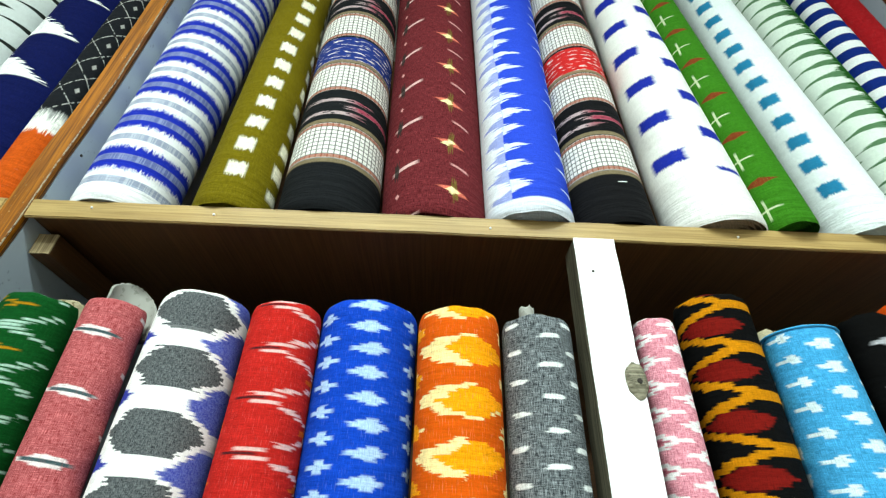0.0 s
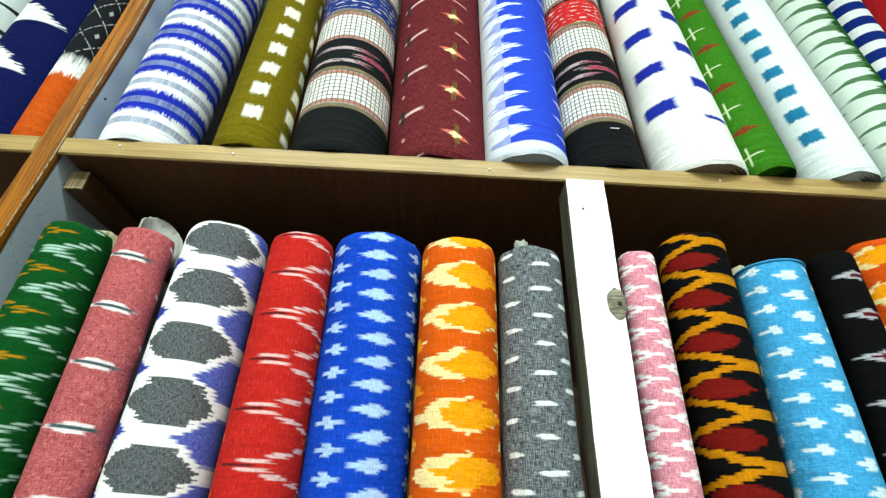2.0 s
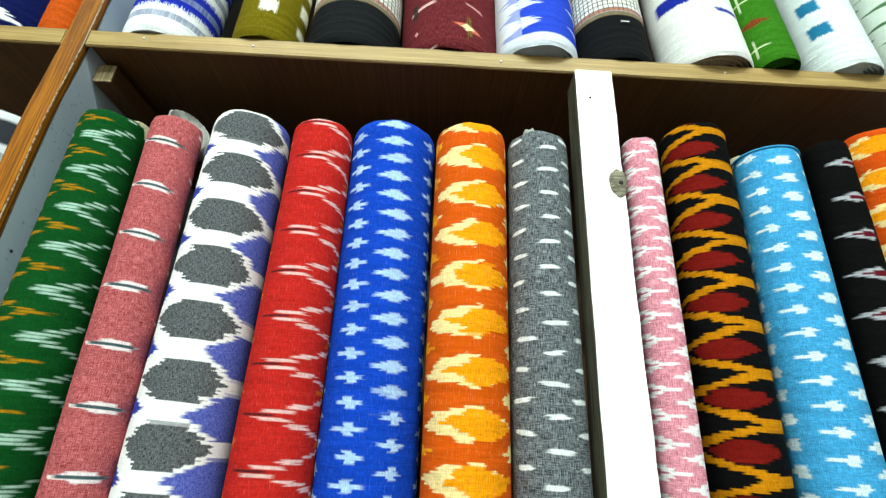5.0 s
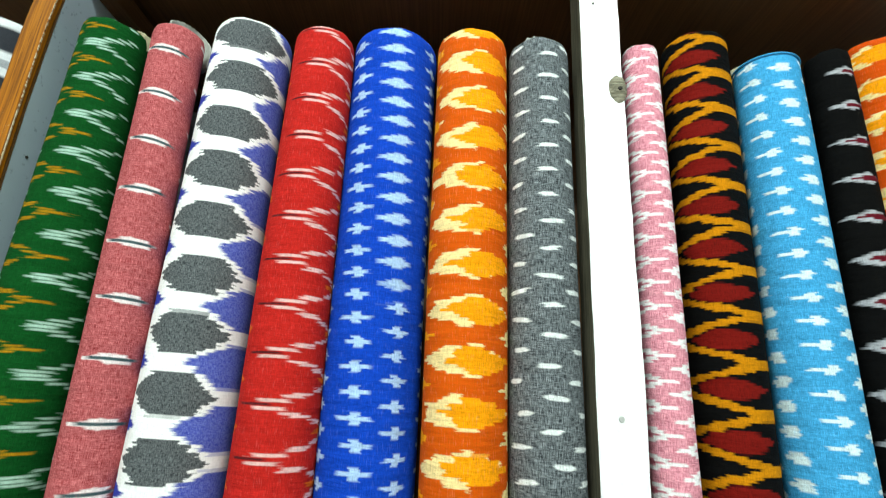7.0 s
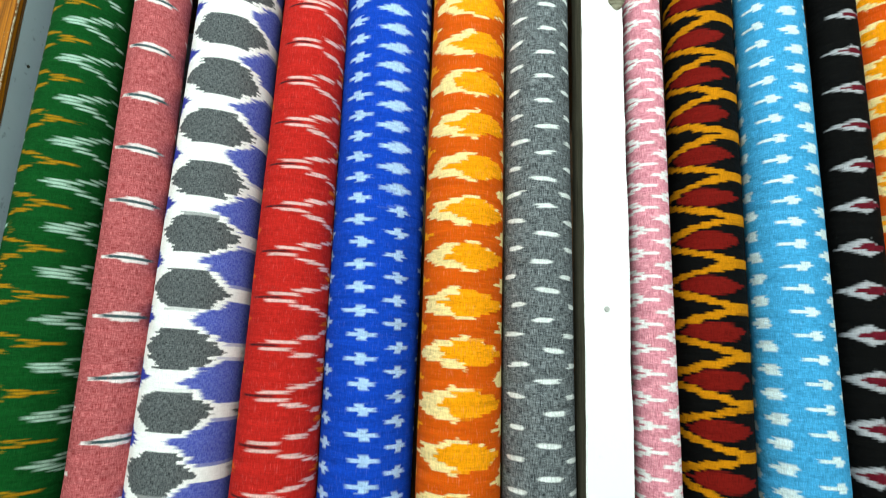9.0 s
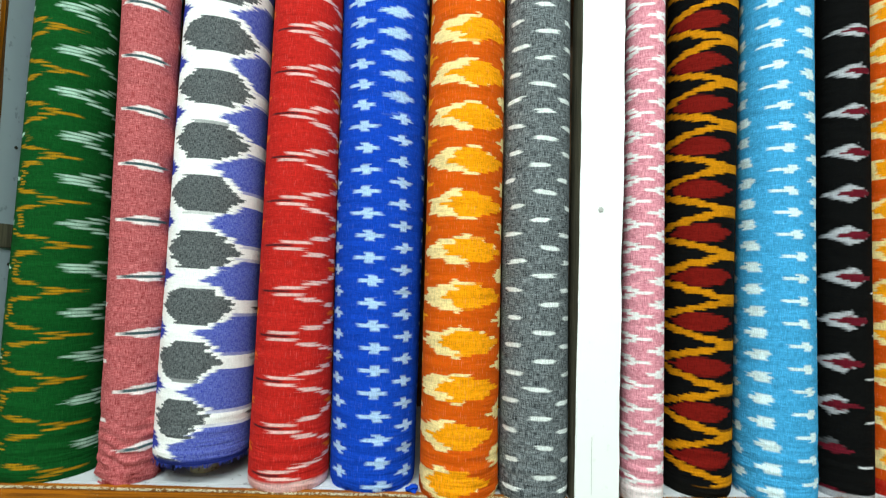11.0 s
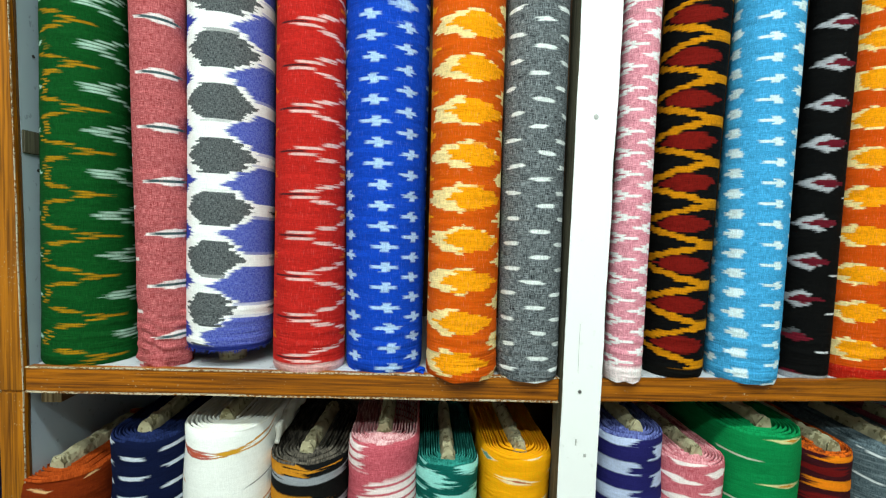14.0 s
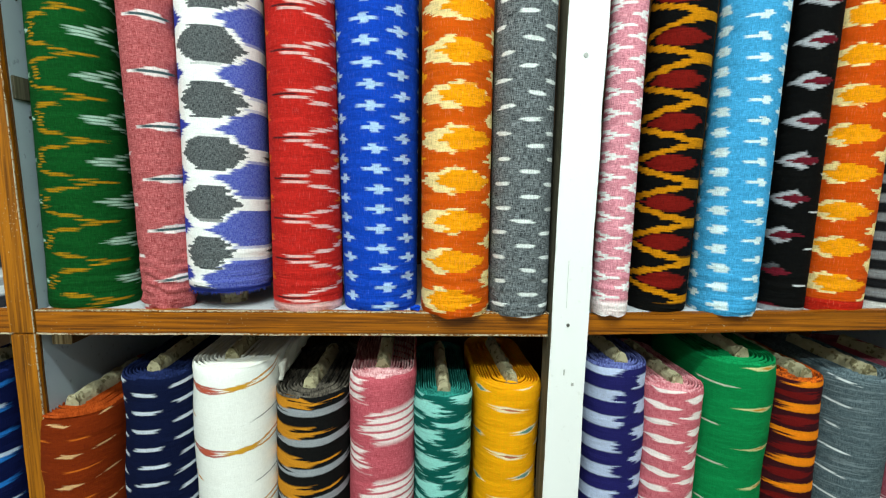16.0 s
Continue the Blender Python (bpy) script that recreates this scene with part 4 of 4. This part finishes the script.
# cleats under the shelves and a batten let into the panel
for x0, x1, y0, z0, z1 in ((PR - 0.014, PR + 0.024, 0.752, UP - 0.085, UP - 0.042), (PR, PR + 0.036, 0.735, LOW - 0.078, LOW - 0.044), (PL - 0.036, PL, 0.735, LOW - 0.078, LOW - 0.044), (PL - 0.036, PL, 0.752, UP - 0.085, UP - 0.042), (EAST - 0.036, EAST, 0.75, UP - 0.083, UP - 0.031)):
    c = board("cleat", x0, x1, y0 + 0.003, 1.2, z0, z1, mat=BROWN, label="sawn wooden cleat")
    part("end_grain", box_bm(x0 + 0.0005, x1 - 0.0005, y0, y0 + 0.003, z0 + 0.0005, z1 - 0.0005, 0.0005), BLOCK, c, "pale sawn end grain")
board("batten", PR - 0.020, PR - 0.009, 0.7185, 0.80, 1.378, 1.419, mat=POST_SIDE, label="bare wooden batten")
# nails and nail holes
for nx, nz in ((-0.655, 2.322), (-0.435, 2.318), (0.065, 2.314), (0.52, 2.318), (0.86, 2.316)):
    bm = bmesh.new()
    bmesh.ops.create_cone(bm, cap_ends=True, segments=10, radius1=0.0026, radius2=0.0018, depth=0.003, matrix=pose(nx, 0.6992, nz, 90))
    part("nail", bm, WHITE_PAINT, unit, "painted nail head")
for ny, nz in ((0.735, 2.48), (0.75, 1.555), (0.752, 1.35), (0.745, 1.87), (0.775, 2.63)):
    bm = bmesh.new()
    bmesh.ops.create_cone(bm, cap_ends=True, segments=10, radius1=0.003, radius2=0.003, depth=0.0016, matrix=pose(PR - 0.0006 + bow(nz), ny, nz, 0, 90))
    part("nail_hole", bm, DARK_HOLE, unit)

# the post
post = board("post", 0.209, 0.2795, 0.6885, 0.748, 0.0, UP - 0.0465, mat=POST_SIDE, label="rough grey timber post", bevel=0.003, cuts=90, rough=0.002)
face = box_bm(0.2085, 0.281, 0.684, 0.6884, 0.0, UP - 0.047, 0.0015, cuts=160)
for v in face.verts:
    w = noise.noise(Vector((v.co.x * 30, 0, v.co.z * 9))) * 0.0022 + noise.noise(Vector((v.co.x * 30, 4, v.co.z * 45))) * 0.0009
    v.co.x += w if v.co.x > 0.24 else w * 0.6
part("paint_face", face, WHITE_PAINT, post, "white gloss painted front face")
bm = bmesh.new()
bmesh.ops.create_icosphere(bm, subdivisions=4, radius=1.0)
for v in bm.verts:
    d = 1 + 0.16 * noise.noise(v.co * 1.6) + 0.05 * noise.noise(v.co * 6)
    v.co = Vector((0.2715 + v.co.x * 0.0175 * d, 0.6865 + v.co.y * 0.008 * d, 2.036 + v.co.z * 0.028 * d))
for f in bm.faces:
    f.smooth = True
part("knot", bm, KNOT, post, "bare grey wood knot")
for sx, sy, sz, sr, mat in ((0.234, 0.6838, 2.222, 0.0026, DARK_HOLE), (0.24, 0.6838, 0.98, 0.0038, METAL), (0.2435, 0.6836, 1.477, 0.0048, SCUFF), (0.2815, 0.69, 1.365, 0.004, DARK_HOLE), (0.273, 0.6778, 2.034, 0.0042, DARK_HOLE)):
    bm = bmesh.new()
    bmesh.ops.create_cone(bm, cap_ends=True, segments=14, radius1=sr, radius2=sr * 0.8, depth=0.002, matrix=pose(sx, sy, sz, 90))
    part("screw", bm, mat, post, "screw head")

# hairline cracks and chips in the paint of the post
for cx, cz, ch, cw in ((0.2345, 1.06, 0.09, 0.0003), (0.2375, 0.885, 0.012, 0.0012), (0.2555, 0.86, 0.006, 0.0025)):
    part("paint_crack", box_bm(cx - cw, cx + cw, 0.6836, 0.6842, cz - ch / 2, cz + ch / 2, 0.0, cuts=12, rough=0.0006, seed=cz), SCUFF, post, "hairline crack in the paint")

# ---- rolls on the middle shelf ----
FRAY = fabric("frayed_weft", 0.05, lin(50, 62, 140), None)
MID, TOPS, SIDE = "rolls on the middle shelf", "rolls on the upper shelf", "rolls in the next bay"
SH = LOW - 0.003
GREEN = fabric("green_zigzag_cotton", 0.085, lin(0, 79, 32), p_green)
roll("dark green cotton roll with yellow and white zigzag ikat", MID, (-0.6977, 0.0809), (-0.7016, 0.0572), SH, 2.155, GREEN, 1.0, front=0.712, core=(0.03, 0.012, 0.03, 0.02, CARD), flare=0.03)
ROSE = fabric("rose_chambray", 0.055, lin(164, 60, 65), p_rose, lin(198, 118, 120), 0.2)
rose = roll("rose-red chambray roll with small grey lens motifs, wrinkled foot", MID, (-0.5399, 0.0462), (-0.5720, 0.0462), SH, 2.152, ROSE, 2.0, front=0.715, gather=0.09)
HEX = fabric("hexagon_ikat_cotton", 0.08, lin(250, 250, 250), p_hexagon, weave=0.4)
hexr = roll("white cotton roll with charcoal hexagons and blue ikat", MID, (-0.4322, 0.0805), (-0.4337, 0.0744), 1.03, 2.172, HEX, 3.0, front=0.712)
RED = fabric("red_chevron_cotton", 0.06, lin(192, 43, 37), p_red)
roll("red cotton roll with white broken chevrons, pale hem", MID, (-0.2703, 0.0677), (-0.2800, 0.0570), SH, 2.152, RED, 4.0, front=0.7, core=(0.02, 0.01, 0.02, 0.0, CARD))
BLUE = fabric("cobalt_cross_cotton", 0.077, lin(22, 73, 188), p_blue)
roll("cobalt blue cotton roll with pale crosses", MID, (-0.1263, 0.0750), (-0.1433, 0.0841), SH, 2.166, BLUE, 5.0, front=0.708)
ORANGE = fabric("orange_flame_cotton", 0.066, lin(228, 106, 16), p_flame, lin(200, 80, 8), 0.0)
roll("burnt orange cotton roll with cream and yellow flames", MID, (0.0238, 0.0664), (0.0115, 0.0665), SH, 2.142, ORANGE, 6.0, front=0.672, core=(0.012, 0.012, 0.0, 0.0, PALE_CARD), gather=0.02)
GREY = fabric("grey_dash_cotton", 0.058, lin(44, 50, 55), p_ashdash, lin(148, 154, 158), -0.2)
roll("grey chambray roll with white dashes", MID, (0.1508, 0.058), (0.1385, 0.056), SH, 2.135, GREY, 7.0, front=0.678, core=(0.013, 0.035, -0.012, 0.0, PALE_CARD), gather=0.02)
PINK = fabric("pink_arrow_cotton", 0.038, lin(216, 122, 142), p_pinkdash, lin(234, 172, 184), 0.1)
roll("slim pink cotton roll with white arrow dashes", MID, (0.3350, 0.0353), (0.3334, 0.0319), SH, 2.145, PINK, 8.0, front=0.692, gather=0.015)
LATT = fabric("black_lattice_cotton", 0.067, lin(14, 14, 13), p_lattice)
roll("black cotton roll with ochre lattice and dark red lenses", MID, (0.4567, 0.0587), (0.4762, 0.0617), SH, 2.213, LATT, 9.0, front=0.722)
SKY = fabric("sky_blue_cotton", 0.072, lin(62, 158, 212), p_skyspot, lin(82, 172, 220), 0.0)
sky = roll("sky blue cotton roll with white spots in columns", MID, (0.5871, 0.0642), (0.5965, 0.0563), SH, 2.146, SKY, 10.0, front=0.695, core=(0.024, 0.02, -0.03, 0.04, CARD), gather=0.015)
EMBER = fabric("black_flame_cotton", 0.052, lin(12, 11, 14), p_ember)
roll("black cotton roll with grey and maroon flames", MID, (0.7206, 0.0451), (0.7337, 0.0375), SH, 2.185, EMBER, 11.0, front=0.722)
FLAME2 = fabric("rust_flame_cotton", 0.074, lin(224, 96, 16), p_flame2, lin(200, 74, 8), 0.0)
roll("rust orange cotton roll with cream and yellow flames", MID, (0.8388, 0.0604), (0.8484, 0.0564), SH, 2.22, FLAME2, 12.0, front=0.718)
BAND = fabric("black_band_cotton", 0.07, lin(30, 30, 33), p_greyband)
roll("black cotton roll with soft grey bands", MID, (0.975, 0.068), (0.975, 0.066), SH, 2.16, BAND, 13.0, front=0.72)
# the felt sheet in the rose roll and the stub under the hexagon roll
rows = []
for k in (0.0, 0.4, 0.8, 0.97, 1.0):
    rows.append([(0.042 * math.cos(a), 0.042 * math.sin(a), -0.06 * (1 - k) + k * 0.05 * math.cos(a - 2.4) + (0.003 * noise.noise(Vector((a * 9, 0, 3))) if k > 0.9 else 0)) for a in [0.45 + 3.0 * i / 60 for i in range(61)]])
felt = part("core", grid_bm(rows, [[(0, 0)] * 61] * 5), PALE_CARD, rose, "pale grey felt core sheet")
felt.location = (-0.022, 0.014, 2.172 - SH)
sol = felt.modifiers.new("thickness", "SOLIDIFY")
sol.thickness = 0.004
bm = bmesh.new()
bmesh.ops.create_cone(bm, cap_ends=True, segments=20, radius1=0.026, radius2=0.03, depth=0.05, matrix=pose(0.0, 0.01, -0.0105))
part("core", bm, CARD, hexr, "grey card core stub")
bm = bmesh.new()
bmesh.ops.create_icosphere(bm, subdivisions=3, radius=0.009)
for v in bm.verts:
    v.co += noise.noise_vector(v.co * 160.0) * 0.007
    v.co.z = v.co.z * 0.6 + 0.003
lint = part("thread_tuft", bm, BLUE, None)
lint.location = (-0.055, 0.722, LOW)
tagged(lint, "small tuft of loose blue thread on the shelf", "thread")

# frayed weft under the hexagon roll and the rolled rim of the sky blue one
rng = random.Random(4)
bm = bmesh.new()
for i in range(150):
    a = -math.pi / 2 + rng.uniform(-1.5, 1.5)
    c, s_ = math.cos(a), math.sin(a)
    r0, ln, w = 0.0795, rng.uniform(0.003, 0.008), 0.0005
    o = Vector((r0 * c, r0 * s_, 0.003))
    d = Vector((c * rng.uniform(-0.2, 0.5), s_ * rng.uniform(-0.2, 0.5), -1)).normalized() * ln
    side = Vector((-s_, c, 0)) * w
    bm.faces.new([bm.verts.new(p) for p in (o - side, o + side, o + d + side * 0.6, o + d - side * 0.6)])
part("frayed_edge", bm, FRAY, hexr, "frayed blue weft threads")
rows = []
for j in range(9):
    b = 2 * math.pi * j / 8
    rows.append([((0.0568 + 0.0022 * math.cos(b)) * math.cos(2 * math.pi * i / 48), (0.0568 + 0.0022 * math.cos(b)) * math.sin(2 * math.pi * i / 48), 0.0022 * math.sin(b)) for i in range(49)])
rim = part("rolled_rim", grid_bm(rows, [[(0.3, 0.41)] * 49] * 9), SKY, sky)
rim.location = (0.5965 - 0.5871, 0.0563 - 0.0642, 2.146 - SH - 0.003)

# ---- rolls on the upper shelf ----
DELFT = fabric("delft_band_cotton", 0.12, lin(236, 238, 240), p_delft, weave=0.4)
roll("thick white cotton roll with blue feathered bands", TOPS, (-0.655, 0.085), (-0.654, 0.099), UP, 3.46, DELFT, 21.0, front=0.688, lean=0.03)
OLIVE = fabric("olive_cotton", 0.082, lin(114, 102, 10), p_olive)
roll("olive green cotton roll with cream squares", TOPS, (-0.436, 0.072), (-0.442, 0.0623), UP, 3.47, OLIVE, 22.0, front=0.688, lean=0.03)
PATCH = fabric("patch_band_cotton", 0.095, lin(30, 32, 34), p_patch)
roll("black cotton roll with checked and blue bands", TOPS, (-0.252, 0.1005), (-0.284, 0.094), UP, 3.46, PATCH, 23.0, front=0.688, lean=0.03)
MAROON = fabric("maroon_cotton", 0.105, lin(92, 30, 36), p_maroon, lin(122, 52, 56), 0.0)
roll("maroon cotton roll with small bright crosses", TOPS, (-0.037, 0.1075), (-0.075, 0.113), UP, 3.47, MAROON, 24.0, front=0.688, lean=0.03)
COMB = fabric("blue_comb_cotton", 0.086, lin(232, 236, 242), p_comb, weave=0.4)
roll("blue and white cotton roll with comb-edged bands", TOPS, (0.1505, 0.0856), (0.1216, 0.0868), UP, 3.46, COMB, 25.0, front=0.668, lean=0.03)
PATCH2 = fabric("patch_band_red_cotton", 0.088, lin(26, 26, 28), p_patch_red)
patch_roll = roll("black cotton roll with checked and red bands", TOPS, (0.323, 0.0815), (0.281, 0.0714), UP, 3.46, PATCH2, 26.0, front=0.688, lean=0.03)
BRICK = fabric("white_brick_cotton", 0.09, lin(238, 238, 234), p_brick, weave=0.4)
CREAM_HEM = fabric("cream_hem_cotton", 0.09, lin(196, 176, 150), None)
roll("white cotton roll with short blue bars", TOPS, (0.518, 0.089), (0.4384, 0.0682), UP, 3.46, BRICK, 27.0, front=0.668, lean=0.03, hem=CREAM_HEM)
LEAF = fabric("leaf_green_cotton", 0.056, lin(62, 124, 30), p_leaf)
roll("leaf green cotton roll with brown lenses and pale crosses", TOPS, (0.6386, 0.043), (0.542, 0.042), UP, 3.46, LEAF, 28.0, front=0.668, lean=0.03)
TEAL = fabric("white_teal_cotton", 0.095, lin(232, 240, 240), p_teal, weave=0.4)
roll("white cotton roll with a column of teal blocks", TOPS, (0.7986, 0.066), (0.704, 0.061), UP, 3.46, TEAL, 29.0, front=0.668, lean=0.03)
FERN = fabric("pale_fern_cotton", 0.085, lin(220, 232, 220), p_fern, weave=0.4)
roll("pale green-white cotton roll with green feathers", TOPS, (0.9827, 0.054), (0.8977, 0.07), UP, 3.46, FERN, 30.0, front=0.688, lean=0.03)
NAVYS = fabric("navy_stripe_cotton", 0.065, lin(232, 236, 236), p_navystripe, weave=0.4)
roll("white cotton roll with navy stripes", TOPS, (1.0604, 0.042), (1.0468, 0.04), UP, 3.46, NAVYS, 31.0, front=0.688, lean=0.03)
CRIMSON = fabric("crimson_cotton", 0.06, lin(160, 28, 34), None)
roll("plain crimson cotton roll", TOPS, (1.155, 0.045), (1.15, 0.048), UP, 3.46, CRIMSON, 32.0, front=0.688, lean=0.03)

bm = box_bm(-0.009, 0.009, -0.0006, 0.0006, -0.0008, 0.0008, 0.0)
stitch = part("stitch", bm, WHITE_PAINT, patch_roll, "short white tacking stitch")
stitch.location = (0.0, -0.083, 0.092)

# ---- the next bay ----
BORD = fabric("diamond_border_cotton", 0.04, lin(32, 34, 38), p_diamondborder)
roll("slim black cotton roll with white and orange border", SIDE, (-0.862, 0.036), (-0.862, 0.036), UP, 3.46, BORD, 41.0, front=0.70)
CRES = fabric("navy_crescent_cotton", 0.1, lin(14, 24, 78), p_crescent)
roll("navy cotton roll with white crescents", SIDE, (-1.005, 0.098), (-1.005, 0.098), UP, 3.46, CRES, 42.0, front=0.70, lean=0.02)
MARK = fabric("white_mark_cotton", 0.09, lin(205, 212, 210), p_blackmark, weave=0.4)
roll("white cotton roll with black marks", SIDE, (-1.21, 0.09), (-1.21, 0.09), UP, 3.46, MARK, 43.0, front=0.71)
STORM = fabric("storm_band_cotton", 0.07, lin(220, 222, 224), p_storm, weave=0.4)
roll("white cotton roll with dark grey bands", SIDE, (-0.885, 0.066), (-0.905, 0.066), SH, 2.14, STORM, 44.0, front=0.705)
roll("dark cotton roll with soft grey bands", SIDE, (-1.05, 0.07), (-1.05, 0.07), SH, 2.12, BAND, 45.0, front=0.71)

# ---- folded bolts on the lower shelf ----
FT = 0.275
for label, x, hw, top, base, pat, second, seed, cored, turn, rims in (
    ("rust orange folded bolt with pale dashes, card core", -0.692, 0.072, 0.792, (142, 56, 14), p_rust, (112, 40, 8), 1.0, 0.05, -2, (176, 80, 30)),
    ("navy folded bolt with pale dashes, card core", -0.540, 0.066, 0.862, (16, 25, 58), p_navydash, None, 2.0, 0.045, 0, (40, 52, 96)),
    ("white folded bolt with a thin ikat border", -0.396, 0.077, 0.884, (248, 248, 244), p_creamborder, None, 3.0, 0.06, -2, (226, 222, 210)),
    ("black folded bolt with grey and ochre ikat, card core", -0.251, 0.072, 0.825, (24, 24, 24), p_blackgold, None, 4.0, 0.05, -3, (112, 104, 94)),
    ("rose folded bolt with white ikat bars, card core", -0.115, 0.064, 0.866, (188, 74, 88), p_rosebar, (206, 110, 122), 5.0, 0.05, 0, (236, 196, 198)),
    ("teal folded bolt with pale cloud ikat, torn card core", 0.004, 0.057, 0.825, (8, 92, 84), p_tealcloud, None, 6.0, 0.03, 0, (60, 150, 138)),
    ("amber yellow folded bolt with small motifs, card core", 0.134, 0.064, 0.842, (252, 182, 16), p_amber, (236, 156, 8), 7.0, 0.035, 2, (230, 150, 20)),
    ("violet-blue folded bolt with pale blocks, card core", 0.347, 0.063, 0.885, (40, 38, 100), p_violet, None, 8.0, 0.03, 1, (120, 130, 190)),
    ("rose folded bolt with white dashes, card core", 0.468, 0.063, 0.835, (196, 84, 98), p_rosedash, (214, 130, 140), 9.0, 0.04, 1, (230, 170, 176)),
    ("emerald green folded bolt with thin motifs, card core", 0.590, 0.078, 0.892, (8, 132, 74), p_jade, None, 10.0, 0.05, 0, (20, 150, 90)),
    ("dark maroon folded bolt with orange flames, card core", 0.724, 0.056, 0.858, (62, 22, 28), p_emberband, None, 11.0, 0.02, 0, (226, 110, 30)),
    ("slate grey folded bolt with pale streaks, card core", 0.853, 0.074, 0.856, (62, 78, 86), p_slate, (104, 118, 124), 12.0, 0.035, 0, (120, 134, 140)),
    ("dusty rose folded bolt, card core", 0.998, 0.068, 0.85, (150, 66, 84), p_rosebar, (170, 96, 110), 13.0, 0.03, 0, (170, 96, 110)),
    ("navy folded bolt with azure dashes, pale core", -0.868, 0.06, 0.862, (16, 26, 72), p_azuredash, None, 14.0, 0.02, 0, (30, 44, 100)),
):
    m = fabric("bolt_cotton", hw, lin(*base), pat, lin(*second) if second else None, 0.2, 0.22 if min(base) > 200 else 0.5)
    e = fabric("bolt_edge_cotton", hw, lin(*base), None, lin(*rims), 0.3, 0.5)
    made = bolt(label, x, hw, top, m, e, seed, FT, front=0.69 if seed == 1.0 else 0.70, core_back=cored, turn=turn, core=True)
    if seed == 3.0:
        rows = []
        for j in range(9):
            z = top - FT - 0.002 - 0.035 * j / 8
            rows.append([(hw + 0.012 + 0.003 * math.sin(i * 0.9 + j * 0.4), -0.01 + 0.27 * i / 20, z - 0.016 + 0.018 * min(1.0, i / 8)) for i in range(21)])
        loose = part("loose_end", grid_bm(rows, [[(0.3, 0.02 * i) for i in range(21)]] * 9), e, made, "loose folded end of white cloth")
        thick = loose.modifiers.new("thickness", "SOLIDIFY")
        thick.thickness = 0.009
